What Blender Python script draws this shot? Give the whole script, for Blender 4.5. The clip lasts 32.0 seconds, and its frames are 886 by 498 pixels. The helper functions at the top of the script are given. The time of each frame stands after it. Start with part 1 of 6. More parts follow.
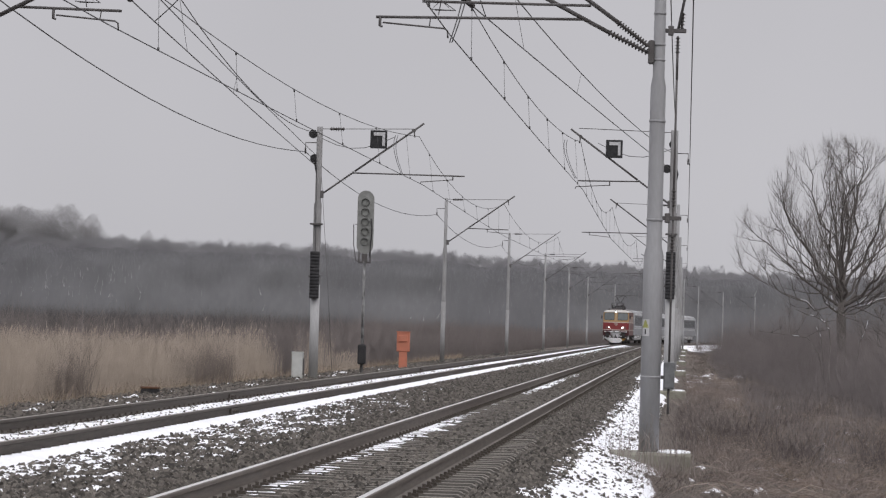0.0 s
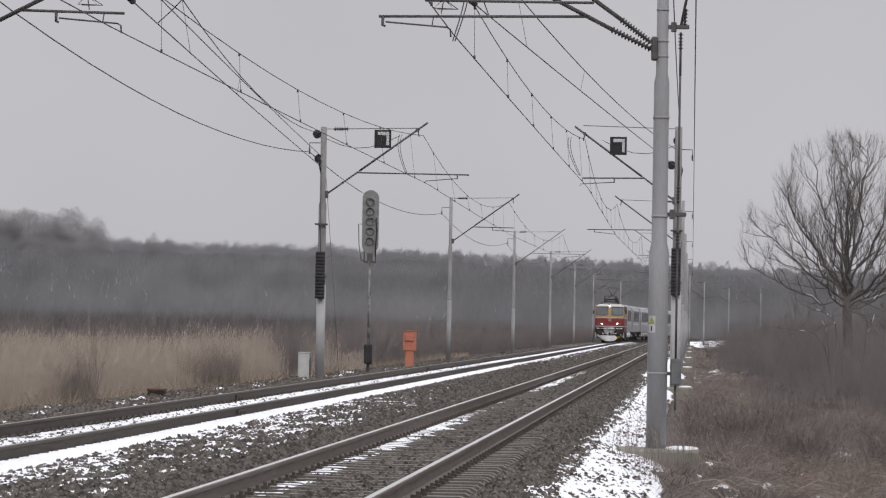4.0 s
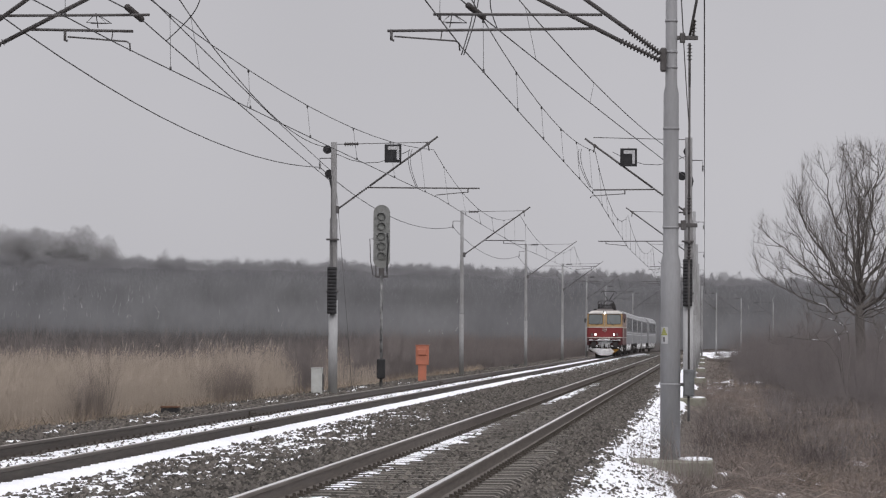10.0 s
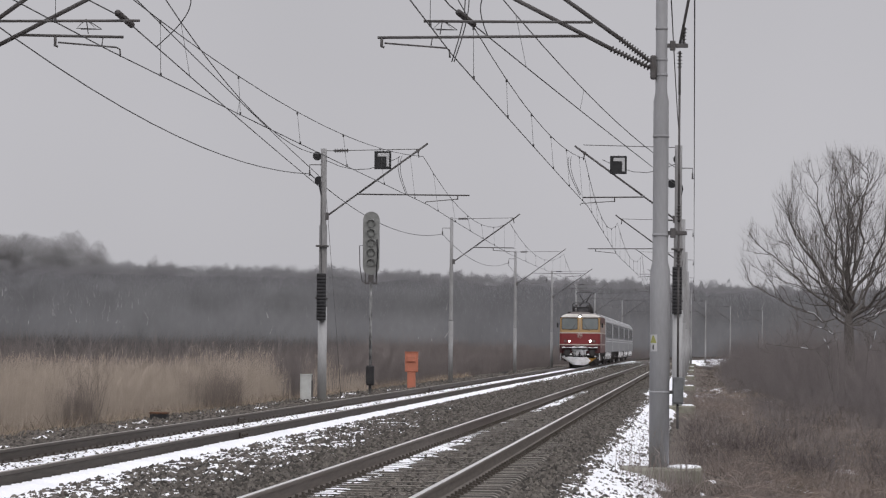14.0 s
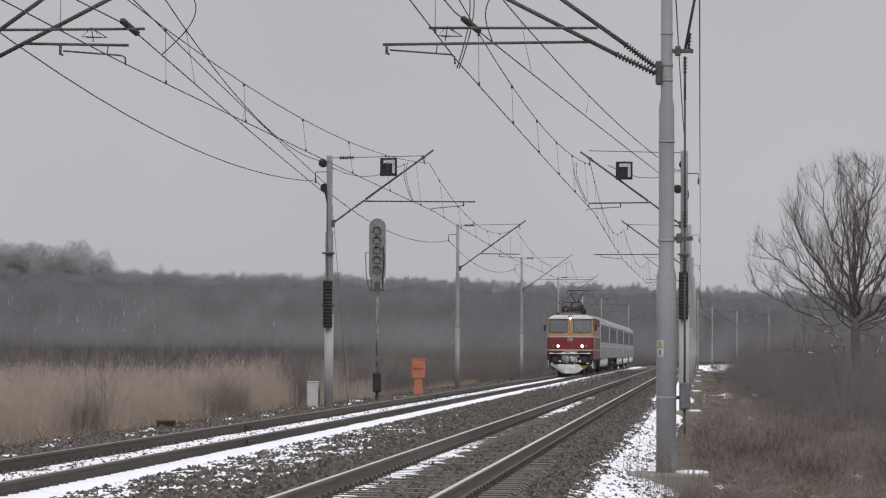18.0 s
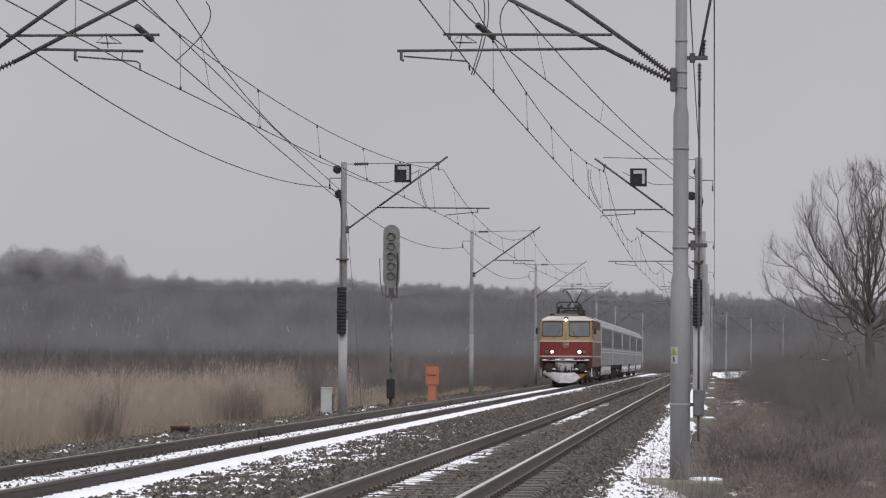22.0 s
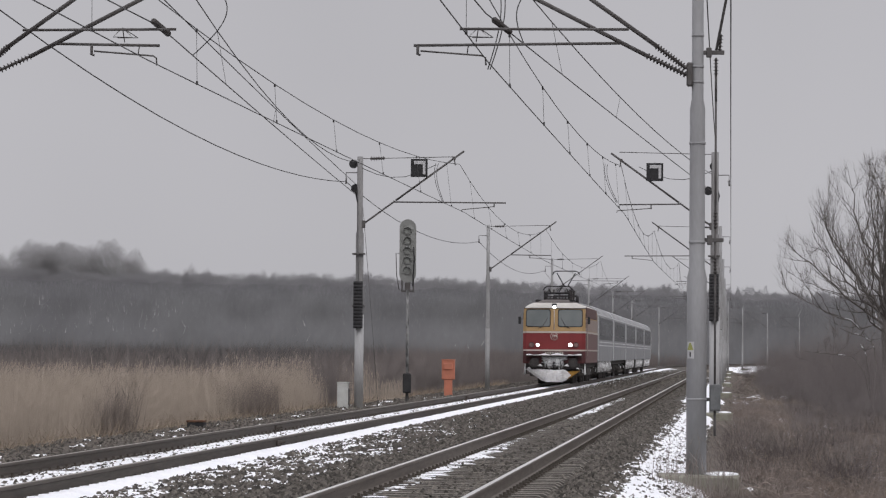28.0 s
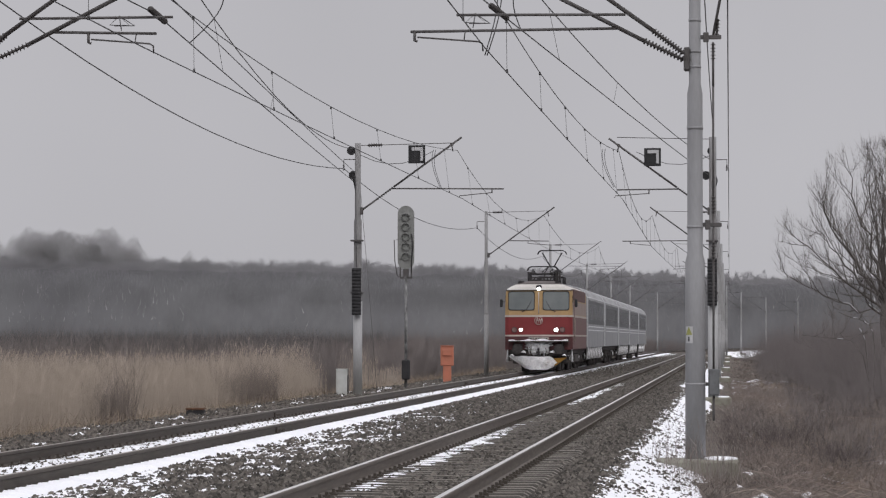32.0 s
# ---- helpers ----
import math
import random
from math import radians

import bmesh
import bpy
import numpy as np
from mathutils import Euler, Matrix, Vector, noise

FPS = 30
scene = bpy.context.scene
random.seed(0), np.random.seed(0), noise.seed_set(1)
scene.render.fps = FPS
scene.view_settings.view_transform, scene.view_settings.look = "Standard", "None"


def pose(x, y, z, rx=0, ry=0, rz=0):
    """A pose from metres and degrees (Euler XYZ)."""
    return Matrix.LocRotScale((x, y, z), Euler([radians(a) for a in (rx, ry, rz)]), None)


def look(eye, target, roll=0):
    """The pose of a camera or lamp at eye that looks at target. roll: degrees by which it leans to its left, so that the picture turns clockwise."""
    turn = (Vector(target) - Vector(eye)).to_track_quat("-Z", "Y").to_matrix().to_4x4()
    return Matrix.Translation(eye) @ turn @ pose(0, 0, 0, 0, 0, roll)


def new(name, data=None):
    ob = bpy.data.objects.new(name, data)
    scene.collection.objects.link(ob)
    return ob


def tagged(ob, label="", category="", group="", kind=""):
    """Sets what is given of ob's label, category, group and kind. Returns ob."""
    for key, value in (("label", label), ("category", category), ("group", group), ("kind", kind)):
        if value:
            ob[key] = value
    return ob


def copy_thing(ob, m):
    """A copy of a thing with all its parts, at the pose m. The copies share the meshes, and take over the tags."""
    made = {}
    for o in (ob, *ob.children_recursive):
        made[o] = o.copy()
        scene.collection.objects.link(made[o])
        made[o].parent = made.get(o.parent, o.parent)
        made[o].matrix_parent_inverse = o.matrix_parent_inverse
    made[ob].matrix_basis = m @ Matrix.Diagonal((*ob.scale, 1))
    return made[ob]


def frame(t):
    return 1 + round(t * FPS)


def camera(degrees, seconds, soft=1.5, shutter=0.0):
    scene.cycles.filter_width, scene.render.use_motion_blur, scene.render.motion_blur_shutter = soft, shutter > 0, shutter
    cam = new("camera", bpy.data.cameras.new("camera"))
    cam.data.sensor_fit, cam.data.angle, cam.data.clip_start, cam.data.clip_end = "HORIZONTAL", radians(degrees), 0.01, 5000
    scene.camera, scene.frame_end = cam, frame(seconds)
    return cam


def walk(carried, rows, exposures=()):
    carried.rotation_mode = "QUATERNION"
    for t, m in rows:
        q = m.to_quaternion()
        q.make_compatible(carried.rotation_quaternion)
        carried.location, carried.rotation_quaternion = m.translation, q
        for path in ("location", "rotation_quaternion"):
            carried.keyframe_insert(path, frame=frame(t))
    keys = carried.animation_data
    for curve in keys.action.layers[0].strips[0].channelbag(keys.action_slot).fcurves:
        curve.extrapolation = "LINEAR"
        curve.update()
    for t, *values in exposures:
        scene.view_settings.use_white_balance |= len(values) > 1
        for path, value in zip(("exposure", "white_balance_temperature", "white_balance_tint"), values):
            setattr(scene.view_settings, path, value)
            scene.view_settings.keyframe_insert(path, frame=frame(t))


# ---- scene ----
cam = camera(13.97, 32.0, soft=1.22)

# The camera stands still beside the line and pans: seconds, yaw to the left, pitch up, roll.
EYE = (0.0, 0.0, 1.365)
PAN = [
    (0, 3.878, 1.226, 1.620), (0.5, 3.874, 1.213, 1.531), (1, 3.860, 1.172, 1.434), (1.5, 3.867, 1.176, 1.329),
    (2, 3.893, 1.173, 1.251), (2.5, 3.921, 1.170, 1.191), (3, 3.950, 1.165, 1.110), (3.5, 3.944, 1.188, 1.062),
    (5.5, 4.046, 1.244, 0.741), (6, 4.022, 1.298, 0.694), (6.5, 4.023, 1.357, 0.660), (7, 4.059, 1.409, 0.585),
    (7.5, 4.075, 1.405, 0.526), (8, 4.084, 1.436, 0.451), (8.5, 4.091, 1.452, 0.446), (9, 4.116, 1.446, 0.346),
    (9.5, 4.133, 1.453, 0.323), (10, 4.145, 1.422, 0.273), (10.5, 4.125, 1.391, 0.276), (11, 4.081, 1.348, 0.297),
    (11.5, 4.026, 1.324, 0.327), (12, 3.975, 1.354, 0.398), (12.5, 3.937, 1.383, 0.476), (13, 3.924, 1.410, 0.460),
    (13.5, 3.966, 1.465, 0.463), (14, 3.980, 1.533, 0.462), (14.5, 3.994, 1.572, 0.435), (16.5, 4.097, 1.663, 0.261),
    (17, 4.087, 1.646, 0.211), (17.5, 4.076, 1.636, 0.169), (18, 4.078, 1.636, 0.178), (18.5, 4.079, 1.619, 0.156),
    (19, 4.121, 1.546, 0.213), (19.5, 4.154, 1.541, 0.187), (20, 4.174, 1.540, 0.258), (20.5, 4.128, 1.598, 0.297),
    (21, 4.115, 1.695, 0.263), (21.5, 4.204, 1.724, 0.265), (22, 4.302, 1.737, 0.299), (22.5, 4.329, 1.733, 0.319),
    (23, 4.329, 1.740, 0.305), (23.5, 4.377, 1.738, 0.314), (24, 4.421, 1.734, 0.281), (24.5, 4.447, 1.748, 0.320),
    (25, 4.429, 1.773, 0.343), (25.5, 4.433, 1.788, 0.357), (27.5, 4.529, 1.677, 0.371), (28, 4.560, 1.650, 0.344),
    (28.5, 4.528, 1.581, 0.366), (29, 4.496, 1.498, 0.243), (29.5, 4.504, 1.480, 0.160), (30, 4.536, 1.467, 0.073),
    (30.5, 4.568, 1.467, 0.000), (31, 4.558, 1.465, 0.019), (31.5, 4.540, 1.449, 0.018), (32, 4.530, 1.432, 0.003),
]
walk(cam, [(t, pose(*EYE, 90 + pitch, 0, yaw) @ pose(0, 0, 0, 0, 0, roll)) for t, yaw, pitch, roll in PAN],
     exposures=[(0, 0.12), (6, 0.11), (13, 0.07), (19, 0.0), (32, 0.0)])

# ---- light: an overcast winter day ----
SUN_UP, SUN_TURN = 38.0, 160.0
world = bpy.data.worlds.new("overcast_sky")
scene.world = world
world.use_nodes = True
wn = world.node_tree.nodes
wl = world.node_tree.links
sky = wn.new("ShaderNodeTexSky")
sky.sky_type = "NISHITA"
sky.sun_disc = False
sky.sun_elevation = radians(SUN_UP)
sky.sun_rotation = radians(SUN_TURN)
grey = wn.new("ShaderNodeHueSaturation")
grey.inputs["Saturation"].default_value = 0.05
wl.new(sky.outputs[0], grey.inputs["Color"])
dim = wn.new("ShaderNodeVectorMath")
dim.operation = "SCALE"
dim.inputs["Scale"].default_value = 0.1
wl.new(grey.outputs[0], dim.inputs[0])
cloud = wn.new("ShaderNodeMix")
cloud.data_type = "RGBA"
cloud.inputs[0].default_value = 0.93
wl.new(dim.outputs[0], cloud.inputs[6])
cloud.inputs[7].default_value = (0.459, 0.452, 0.482, 1)
# an overcast sky is about three times brighter overhead than at the horizon
way = wn.new("ShaderNodeTexCoord")
rise = wn.new("ShaderNodeSeparateXYZ")
wl.new(way.outputs["Generated"], rise.inputs[0])
brighter = wn.new("ShaderNodeMapRange")
for key, value in (("From Min", 0.12), ("From Max", 1.0), ("To Min", 1.0), ("To Max", 3.0)):
    brighter.inputs[key].default_value = value
wl.new(rise.outputs["Z"], brighter.inputs["Value"])
lit = wn.new("ShaderNodeVectorMath")
lit.operation = "SCALE"
wl.new(cloud.outputs[2], lit.inputs[0])
wl.new(brighter.outputs[0], lit.inputs["Scale"])
veil = wn.new("ShaderNodeTexNoise")
veil.inputs["Scale"].default_value, veil.inputs["Detail"].default_value, veil.inputs["Roughness"].default_value = 3.0, 4.0, 0.5
wl.new(way.outputs["Generated"], veil.inputs["Vector"])
uneven = wn.new("ShaderNodeMapRange")
for key, value in (("From Min", 0.3), ("From Max", 0.7), ("To Min", 0.93), ("To Max", 1.09)):
    uneven.inputs[key].default_value = value
wl.new(veil.outputs[0], uneven.inputs["Value"])
veiled = wn.new("ShaderNodeVectorMath")
veiled.operation = "SCALE"
wl.new(lit.outputs[0], veiled.inputs[0])
wl.new(uneven.outputs[0], veiled.inputs["Scale"])
wl.new(veiled.outputs[0], wn["Background"].inputs["Color"])
wn["Background"].inputs["Strength"].default_value = 1.0
sun = new("sun", bpy.data.lights.new("sun", "SUN"))
sun.data.energy, sun.data.angle, sun.data.color = 0.8, radians(30), (1.0, 0.97, 0.93)
az = radians(SUN_TURN)
sun.matrix_world = look((0, 0, 60), (-60 * math.sin(az), 60 * -math.cos(az), 60 - 60 * math.tan(radians(SUN_UP))))


# ---- materials ----
def material(name, color, rough=0.8, metal=0.0, spread=0.25, size=6.0, fine=60.0, bump=0.3, depth=0.02, other=None, amount=0.5,
             stretch=(1, 1, 1), island=0.0, rnd=0.0, spec=0.3, glow=None, fluffy=False):
    """A surface with two scales of variation: broad stains towards another colour, and a fine grain that also gives relief."""
    m = bpy.data.materials.new(name)
    m.use_nodes = True
    n, l = m.node_tree.nodes, m.node_tree.links
    b = n["Principled BSDF"]
    co = n.new("ShaderNodeTexCoord")
    mp = n.new("ShaderNodeMapping")
    mp.inputs["Scale"].default_value = stretch
    l.new(co.outputs["Object"], mp.inputs["Vector"])
    wide, small = n.new("ShaderNodeTexNoise"), n.new("ShaderNodeTexNoise")
    for t, s, d in ((wide, size, 5), (small, fine, 3)):
        t.inputs["Scale"].default_value, t.inputs["Detail"].default_value = s, d
        l.new(mp.outputs[0], t.inputs["Vector"])
    ramp = n.new("ShaderNodeValToRGB")
    ramp.color_ramp.elements[0].position, ramp.color_ramp.elements[1].position = 0.5 - amount * 0.3, 0.5 + (1 - amount) * 0.5
    ramp.color_ramp.elements[0].color = (*color, 1)
    ramp.color_ramp.elements[1].color = (*(other or [c * 0.6 for c in color]), 1)
    l.new(wide.outputs[0], ramp.inputs[0])
    grain = n.new("ShaderNodeMapRange")
    grain.inputs["To Min"].default_value, grain.inputs["To Max"].default_value = 1 - spread, 1 + spread
    grain.inputs["From Min"].default_value, grain.inputs["From Max"].default_value = 0.25, 0.75
    l.new(small.outputs[0], grain.inputs["Value"])
    value = grain.outputs[0]
    for node, socket, width in (("ShaderNodeNewGeometry", "Random Per Island", island), ("ShaderNodeObjectInfo", "Random", rnd)):
        if width:
            src, rng, mul = n.new(node), n.new("ShaderNodeMapRange"), n.new("ShaderNodeMath")
            rng.inputs["To Min"].default_value, rng.inputs["To Max"].default_value = 1 - width, 1 + width
            l.new(src.outputs[socket], rng.inputs["Value"])
            mul.operation = "MULTIPLY"
            l.new(value, mul.inputs[0])
            l.new(rng.outputs[0], mul.inputs[1])
            value = mul.outputs[0]
    mix = n.new("ShaderNodeVectorMath")
    mix.operation = "SCALE"
    l.new(ramp.outputs[0], mix.inputs[0])
    l.new(value, mix.inputs["Scale"])
    l.new(mix.outputs[0], b.inputs["Base Color"])
    b.inputs["Roughness"].default_value, b.inputs["Metallic"].default_value = rough, metal
    b.inputs["Specular IOR Level"].default_value = spec
    if bump:
        bp = n.new("ShaderNodeBump")
        bp.inputs["Strength"].default_value, bp.inputs["Distance"].default_value = bump, depth
        l.new(small.outputs[0], bp.inputs["Height"])
        l.new(bp.outputs[0], b.inputs["Normal"])
    if fluffy:
        # thin stems catch the sky from all round: they are shaded alike, whichever way a blade turns
        face = n.new("ShaderNodeCombineXYZ")
        face.inputs[1].default_value, face.inputs[2].default_value = -0.5, 0.866
        l.new(face.outputs[0], b.inputs["Normal"])
    if glow:
        b.inputs["Emission Color"].default_value, b.inputs["Emission Strength"].default_value = (*glow[0], 1), glow[1]
    return m


M_BALLAST = material("ballast", (0.085, 0.077, 0.068), 0.95, spread=0.5, size=1.2, fine=22, bump=1.0, depth=0.05, other=(0.065, 0.058, 0.051))
M_STONE = material("ballast_stone", (0.109, 0.098, 0.086), 0.95, spread=0.3, size=9, fine=40, bump=0.4, island=0.65, other=(0.064, 0.057, 0.050))
M_GROUND = material("dead_grass_ground", (0.125, 0.105, 0.089), 0.95, spread=0.45, size=0.5, fine=14, bump=1.0, depth=0.06, other=(0.068, 0.056, 0.049))
M_SNOW = material("snow", (0.86, 0.87, 0.90), 0.7, spread=0.06, size=1.5, fine=26, bump=0.5, depth=0.02, other=(0.78, 0.79, 0.83))
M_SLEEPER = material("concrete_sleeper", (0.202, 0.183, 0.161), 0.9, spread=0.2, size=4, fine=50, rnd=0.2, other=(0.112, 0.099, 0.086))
# darker copy of the concrete: the shade in the cribs, put into colour
M_SLEEPERSHADE = material("shaded_sleeper_side", (0.075, 0.069, 0.061), 0.95, spread=0.3, size=4, fine=40, other=(0.053, 0.048, 0.044))
M_RAIL = material("rail_steel", (0.15, 0.13, 0.112), 0.6, 0.3, spread=0.25, size=1.2, fine=30, stretch=(1, 0.06, 1), other=(0.085, 0.066, 0.054))
M_RAILDARK = material("dark_rail_steel", (0.085, 0.073, 0.062), 0.65, 0.25, spread=0.25, size=1.2, fine=30, stretch=(1, 0.06, 1), other=(0.055, 0.043, 0.035))
M_RAILTOP = material("worn_rail_head", (0.74, 0.73, 0.72), 0.3, 0.9, spread=0.08, size=1.2, fine=40, stretch=(1, 0.03, 1), bump=0.05, other=(0.62, 0.60, 0.58))
M_RAILDULL = material("dull_rail_head", (0.30, 0.275, 0.245), 0.5, 0.85, spread=0.12, size=1.0, fine=40, stretch=(1, 0.03, 1), bump=0.05, other=(0.20, 0.175, 0.15))
M_CLIP = material("rail_fastening", (0.09, 0.078, 0.068), 0.8, 0.2, other=(0.06, 0.05, 0.042))
M_MAST = material("grey_mast_paint", (0.310, 0.312, 0.322), 0.55, spread=0.06, size=2.2, fine=30, bump=0.08, stretch=(1, 1, 0.25), other=(0.225, 0.225, 0.231))
M_MASTFAR = material("concrete_mast", (0.306, 0.306, 0.310), 0.8, spread=0.15, size=3.5, fine=30, bump=0.15, stretch=(1, 1, 0.3), other=(0.204, 0.200, 0.198))
M_MASTOLD = material("stained_mast_paint", (0.26, 0.258, 0.26), 0.75, spread=0.18, size=3, fine=26, bump=0.15, stretch=(1, 1, 0.3), other=(0.15, 0.143, 0.14))
M_MASTPALE = material("pale_mast_paint", (0.403, 0.403, 0.410), 0.7, spread=0.08, size=2.5, fine=30, bump=0.1, stretch=(1, 1, 0.2), other=(0.302, 0.302, 0.299))
M_STEEL = material("weathered_steel", (0.115, 0.11, 0.11), 0.65, 0.2, spread=0.2, size=5, fine=40, other=(0.08, 0.072, 0.07))
M_WIRE = material("wire", (0.085, 0.083, 0.085), 0.6, 0.4, spread=0.1, bump=0.0)
M_INSUL = material("brown_insulator", (0.072, 0.066, 0.065), 0.5, spread=0.15, size=8, other=(0.055, 0.049, 0.048))
M_WEIGHT = material("iron_weight", (0.045, 0.044, 0.046), 0.8, 0.2, spread=0.3, size=4, fine=30, other=(0.025, 0.025, 0.027))
M_CONC = material("mossy_concrete", (0.265, 0.261, 0.218), 0.95, spread=0.2, size=3, fine=40, bump=0.5, other=(0.148, 0.140, 0.109))
M_REED = material("dry_reed", (0.434, 0.364, 0.301), 0.9, spread=0.1, size=0.35, fine=8, bump=0.0, island=0.08, other=(0.355, 0.293, 0.241), fluffy=True)
M_SCRUBDARK = material("dark_scrub", (0.184, 0.160, 0.152), 0.95, spread=0.1, size=0.05, fine=2, bump=0.0, island=0.15, other=(0.157, 0.136, 0.130), fluffy=True)
M_BELT = material("dark_hedge", (0.098, 0.093, 0.091), 0.95, spread=0.08, size=0.05, fine=2, bump=0.0, island=0.12, other=(0.085, 0.081, 0.081), fluffy=True)
M_BUSH = material("reed_bush_twig", (0.25, 0.208, 0.182), 0.95, spread=0.1, size=0.3, fine=6, bump=0.0, island=0.2, other=(0.2, 0.165, 0.145), fluffy=True)
M_TANGLE = material("dark_tangle", (0.111, 0.095, 0.091), 0.95, spread=0.1, size=0.3, fine=6, bump=0.0, island=0.4, other=(0.078, 0.066, 0.062))
M_TAN = material("tan_grass", (0.31, 0.25, 0.19), 0.95, spread=0.1, size=0.4, fine=6, bump=0.0, island=0.4, other=(0.21, 0.165, 0.13))
M_THICKET = material("grey_thicket", (0.192, 0.170, 0.165), 0.95, spread=0.2, size=0.25, fine=3, bump=0.0, island=0.2, other=(0.138, 0.120, 0.117), fluffy=True)
M_TWIG = material("bare_twig", (0.204, 0.180, 0.168), 0.95, spread=0.15, size=0.4, fine=8, bump=0.0, island=0.35, other=(0.198, 0.158, 0.138))
M_BARK = material("bark", (0.15, 0.136, 0.128), 0.95, spread=0.3, size=2, fine=20, bump=0.4, other=(0.105, 0.094, 0.088))
M_TREETWIG = material("tree_twig", (0.16, 0.143, 0.135), 0.95, spread=0.15, size=0.4, fine=8, bump=0.0, island=0.2, other=(0.14, 0.122, 0.113), fluffy=True)
# distance haze is put into the pale, low-contrast greys of these three woods
M_WOODWALL = material("hazed_deep_wood", (0.166, 0.166, 0.171), 1.0, spread=0.06, size=0.08, fine=1.2, bump=0.0, other=(0.145, 0.144, 0.151), spec=0.0, stretch=(1, 1, 0.4), fluffy=True)
M_WOODTALL = material("hazed_tall_wood", (0.281, 0.270, 0.274), 1.0, spread=0.1, size=0.05, fine=0.5, bump=0.0, island=0.1, other=(0.247, 0.239, 0.242), spec=0.0, fluffy=True)
# twigs paler than the wall: their colour offsets the shade among them
M_FOREST = material("hazed_winter_wood", (0.288, 0.283, 0.295), 1.0, spread=0.1, size=0.03, fine=0.4, bump=0.0, island=0.1, other=(0.256, 0.252, 0.262), spec=0.0, fluffy=True)
M_DEAD = material("dead_stem", (0.30, 0.255, 0.22), 0.9, spread=0.1, size=0.6, fine=8, bump=0.0, island=0.5, other=(0.17, 0.125, 0.105))
M_PALE = material("pale_birch_bark", (0.323, 0.319, 0.319), 0.9, spread=0.2, size=0.4, fine=3, bump=0.0, island=0.35, other=(0.230, 0.225, 0.225), fluffy=True)
M_GRASS = material("withered_grass", (0.225, 0.193, 0.170), 0.95, spread=0.1, size=0.4, fine=6, bump=0.0, island=0.6, other=(0.110, 0.091, 0.083), amount=0.6)


# ---- building helpers ----
def part(name, bm, mat, parent=None, label=""):
    """Link a bmesh as one mesh object, under a thing or a part."""
    me = bpy.data.meshes.new(name)
    if isinstance(bm, bmesh.types.BMesh):
        bm.normal_update()
        bm.to_mesh(me)
        bm.free()
    else:
        me.from_pydata(bm[0], [], bm[1])
    for m in mat if isinstance(mat, (list, tuple)) else (mat,):
        me.materials.append(m)
    ob = new(name, me)
    if parent:
        ob.parent = parent
    return tagged(ob, label=label)


def thing(name, label, category, group="", kind="", at=None):
    ob = new(name)
    ob.empty_display_size = 0.2
    if at is not None:
        ob.matrix_world = at
    return tagged(ob, label, category, group, kind)


def box(bm, x0, x1, y0, y1, z0, z1, bevel=0.0, mat=0):
    vs = [bm.verts.new(p) for p in ((x0, y0, z0), (x1, y0, z0), (x1, y1, z0), (x0, y1, z0), (x0, y0, z1), (x1, y0, z1), (x1, y1, z1), (x0, y1, z1))]
    fs = [bm.faces.new([vs[i] for i in q]) for q in ((3, 2, 1, 0), (4, 5, 6, 7), (0, 1, 5, 4), (1, 2, 6, 5), (2, 3, 7, 6), (3, 0, 4, 7))]
    for f in fs:
        f.material_index = mat
    if bevel:
        es = list({e for f in fs for e in f.edges})
        bmesh.ops.bevel(bm, geom=es, offset=bevel, segments=1, affect="EDGES", profile=0.5)
    return bm


def tube(bm, pts, radii, n=8, caps=True, smooth=True):
    """A round tube through points, with a radius for all or for each."""
    pts = [Vector(p) for p in pts]
    radii = [radii] * len(pts) if isinstance(radii, (int, float)) else radii
    rings = []
    for i, p in enumerate(pts):
        way = (pts[min(i + 1, len(pts) - 1)] - pts[max(i - 1, 0)]).normalized()
        side = way.cross((0, 0, 1) if abs(way.z) < 0.95 else (0, 1, 0)).normalized()
        up = side.cross(way)
        rings.append([bm.verts.new(p + (side * math.cos(a) + up * math.sin(a)) * radii[i]) for a in (2 * math.pi * k / n for k in range(n))])
    for a, b in zip(rings, rings[1:]):
        for k in range(n):
            f = bm.faces.new((a[k], a[(k + 1) % n], b[(k + 1) % n], b[k]))
            f.smooth = smooth
    if caps:
        bm.faces.new(rings[0][::-1])
        bm.faces.new(rings[-1])
    return bm


def loft(bm, sections, close=True, caps=True, mat=None):
    """Faces between rows of points; every row has the same number."""
    rows = [[bm.verts.new(p) for p in s] for s in sections]
    n = len(rows[0])
    for a, b in zip(rows, rows[1:]):
        for k in range(n if close else n - 1):
            f = bm.faces.new((a[k], a[(k + 1) % n], b[(k + 1) % n], b[k]))
            if mat:
                f.material_index = mat(k)
    if caps and close:
        bm.faces.new(rows[0][::-1])
        bm.faces.new(rows[-1])
    return bm


def B():
    return bmesh.new()


# ---- plan of the line: straight to 366 m, then a right-hand curve ----
CURVE_AT, RADIUS = 366.0, 1710.0
RIGHT_X, LEFT_X = -3.27, -8.02


def bend(y):
    return max(0.0, y - CURVE_AT) ** 2 / (2 * RADIUS)


def heading(y):
    return math.degrees(max(0.0, y - CURVE_AT) / RADIUS)


def on_line(x, y, z=0.0):
    return pose(x + bend(y), y, z, 0, 0, -heading(y))


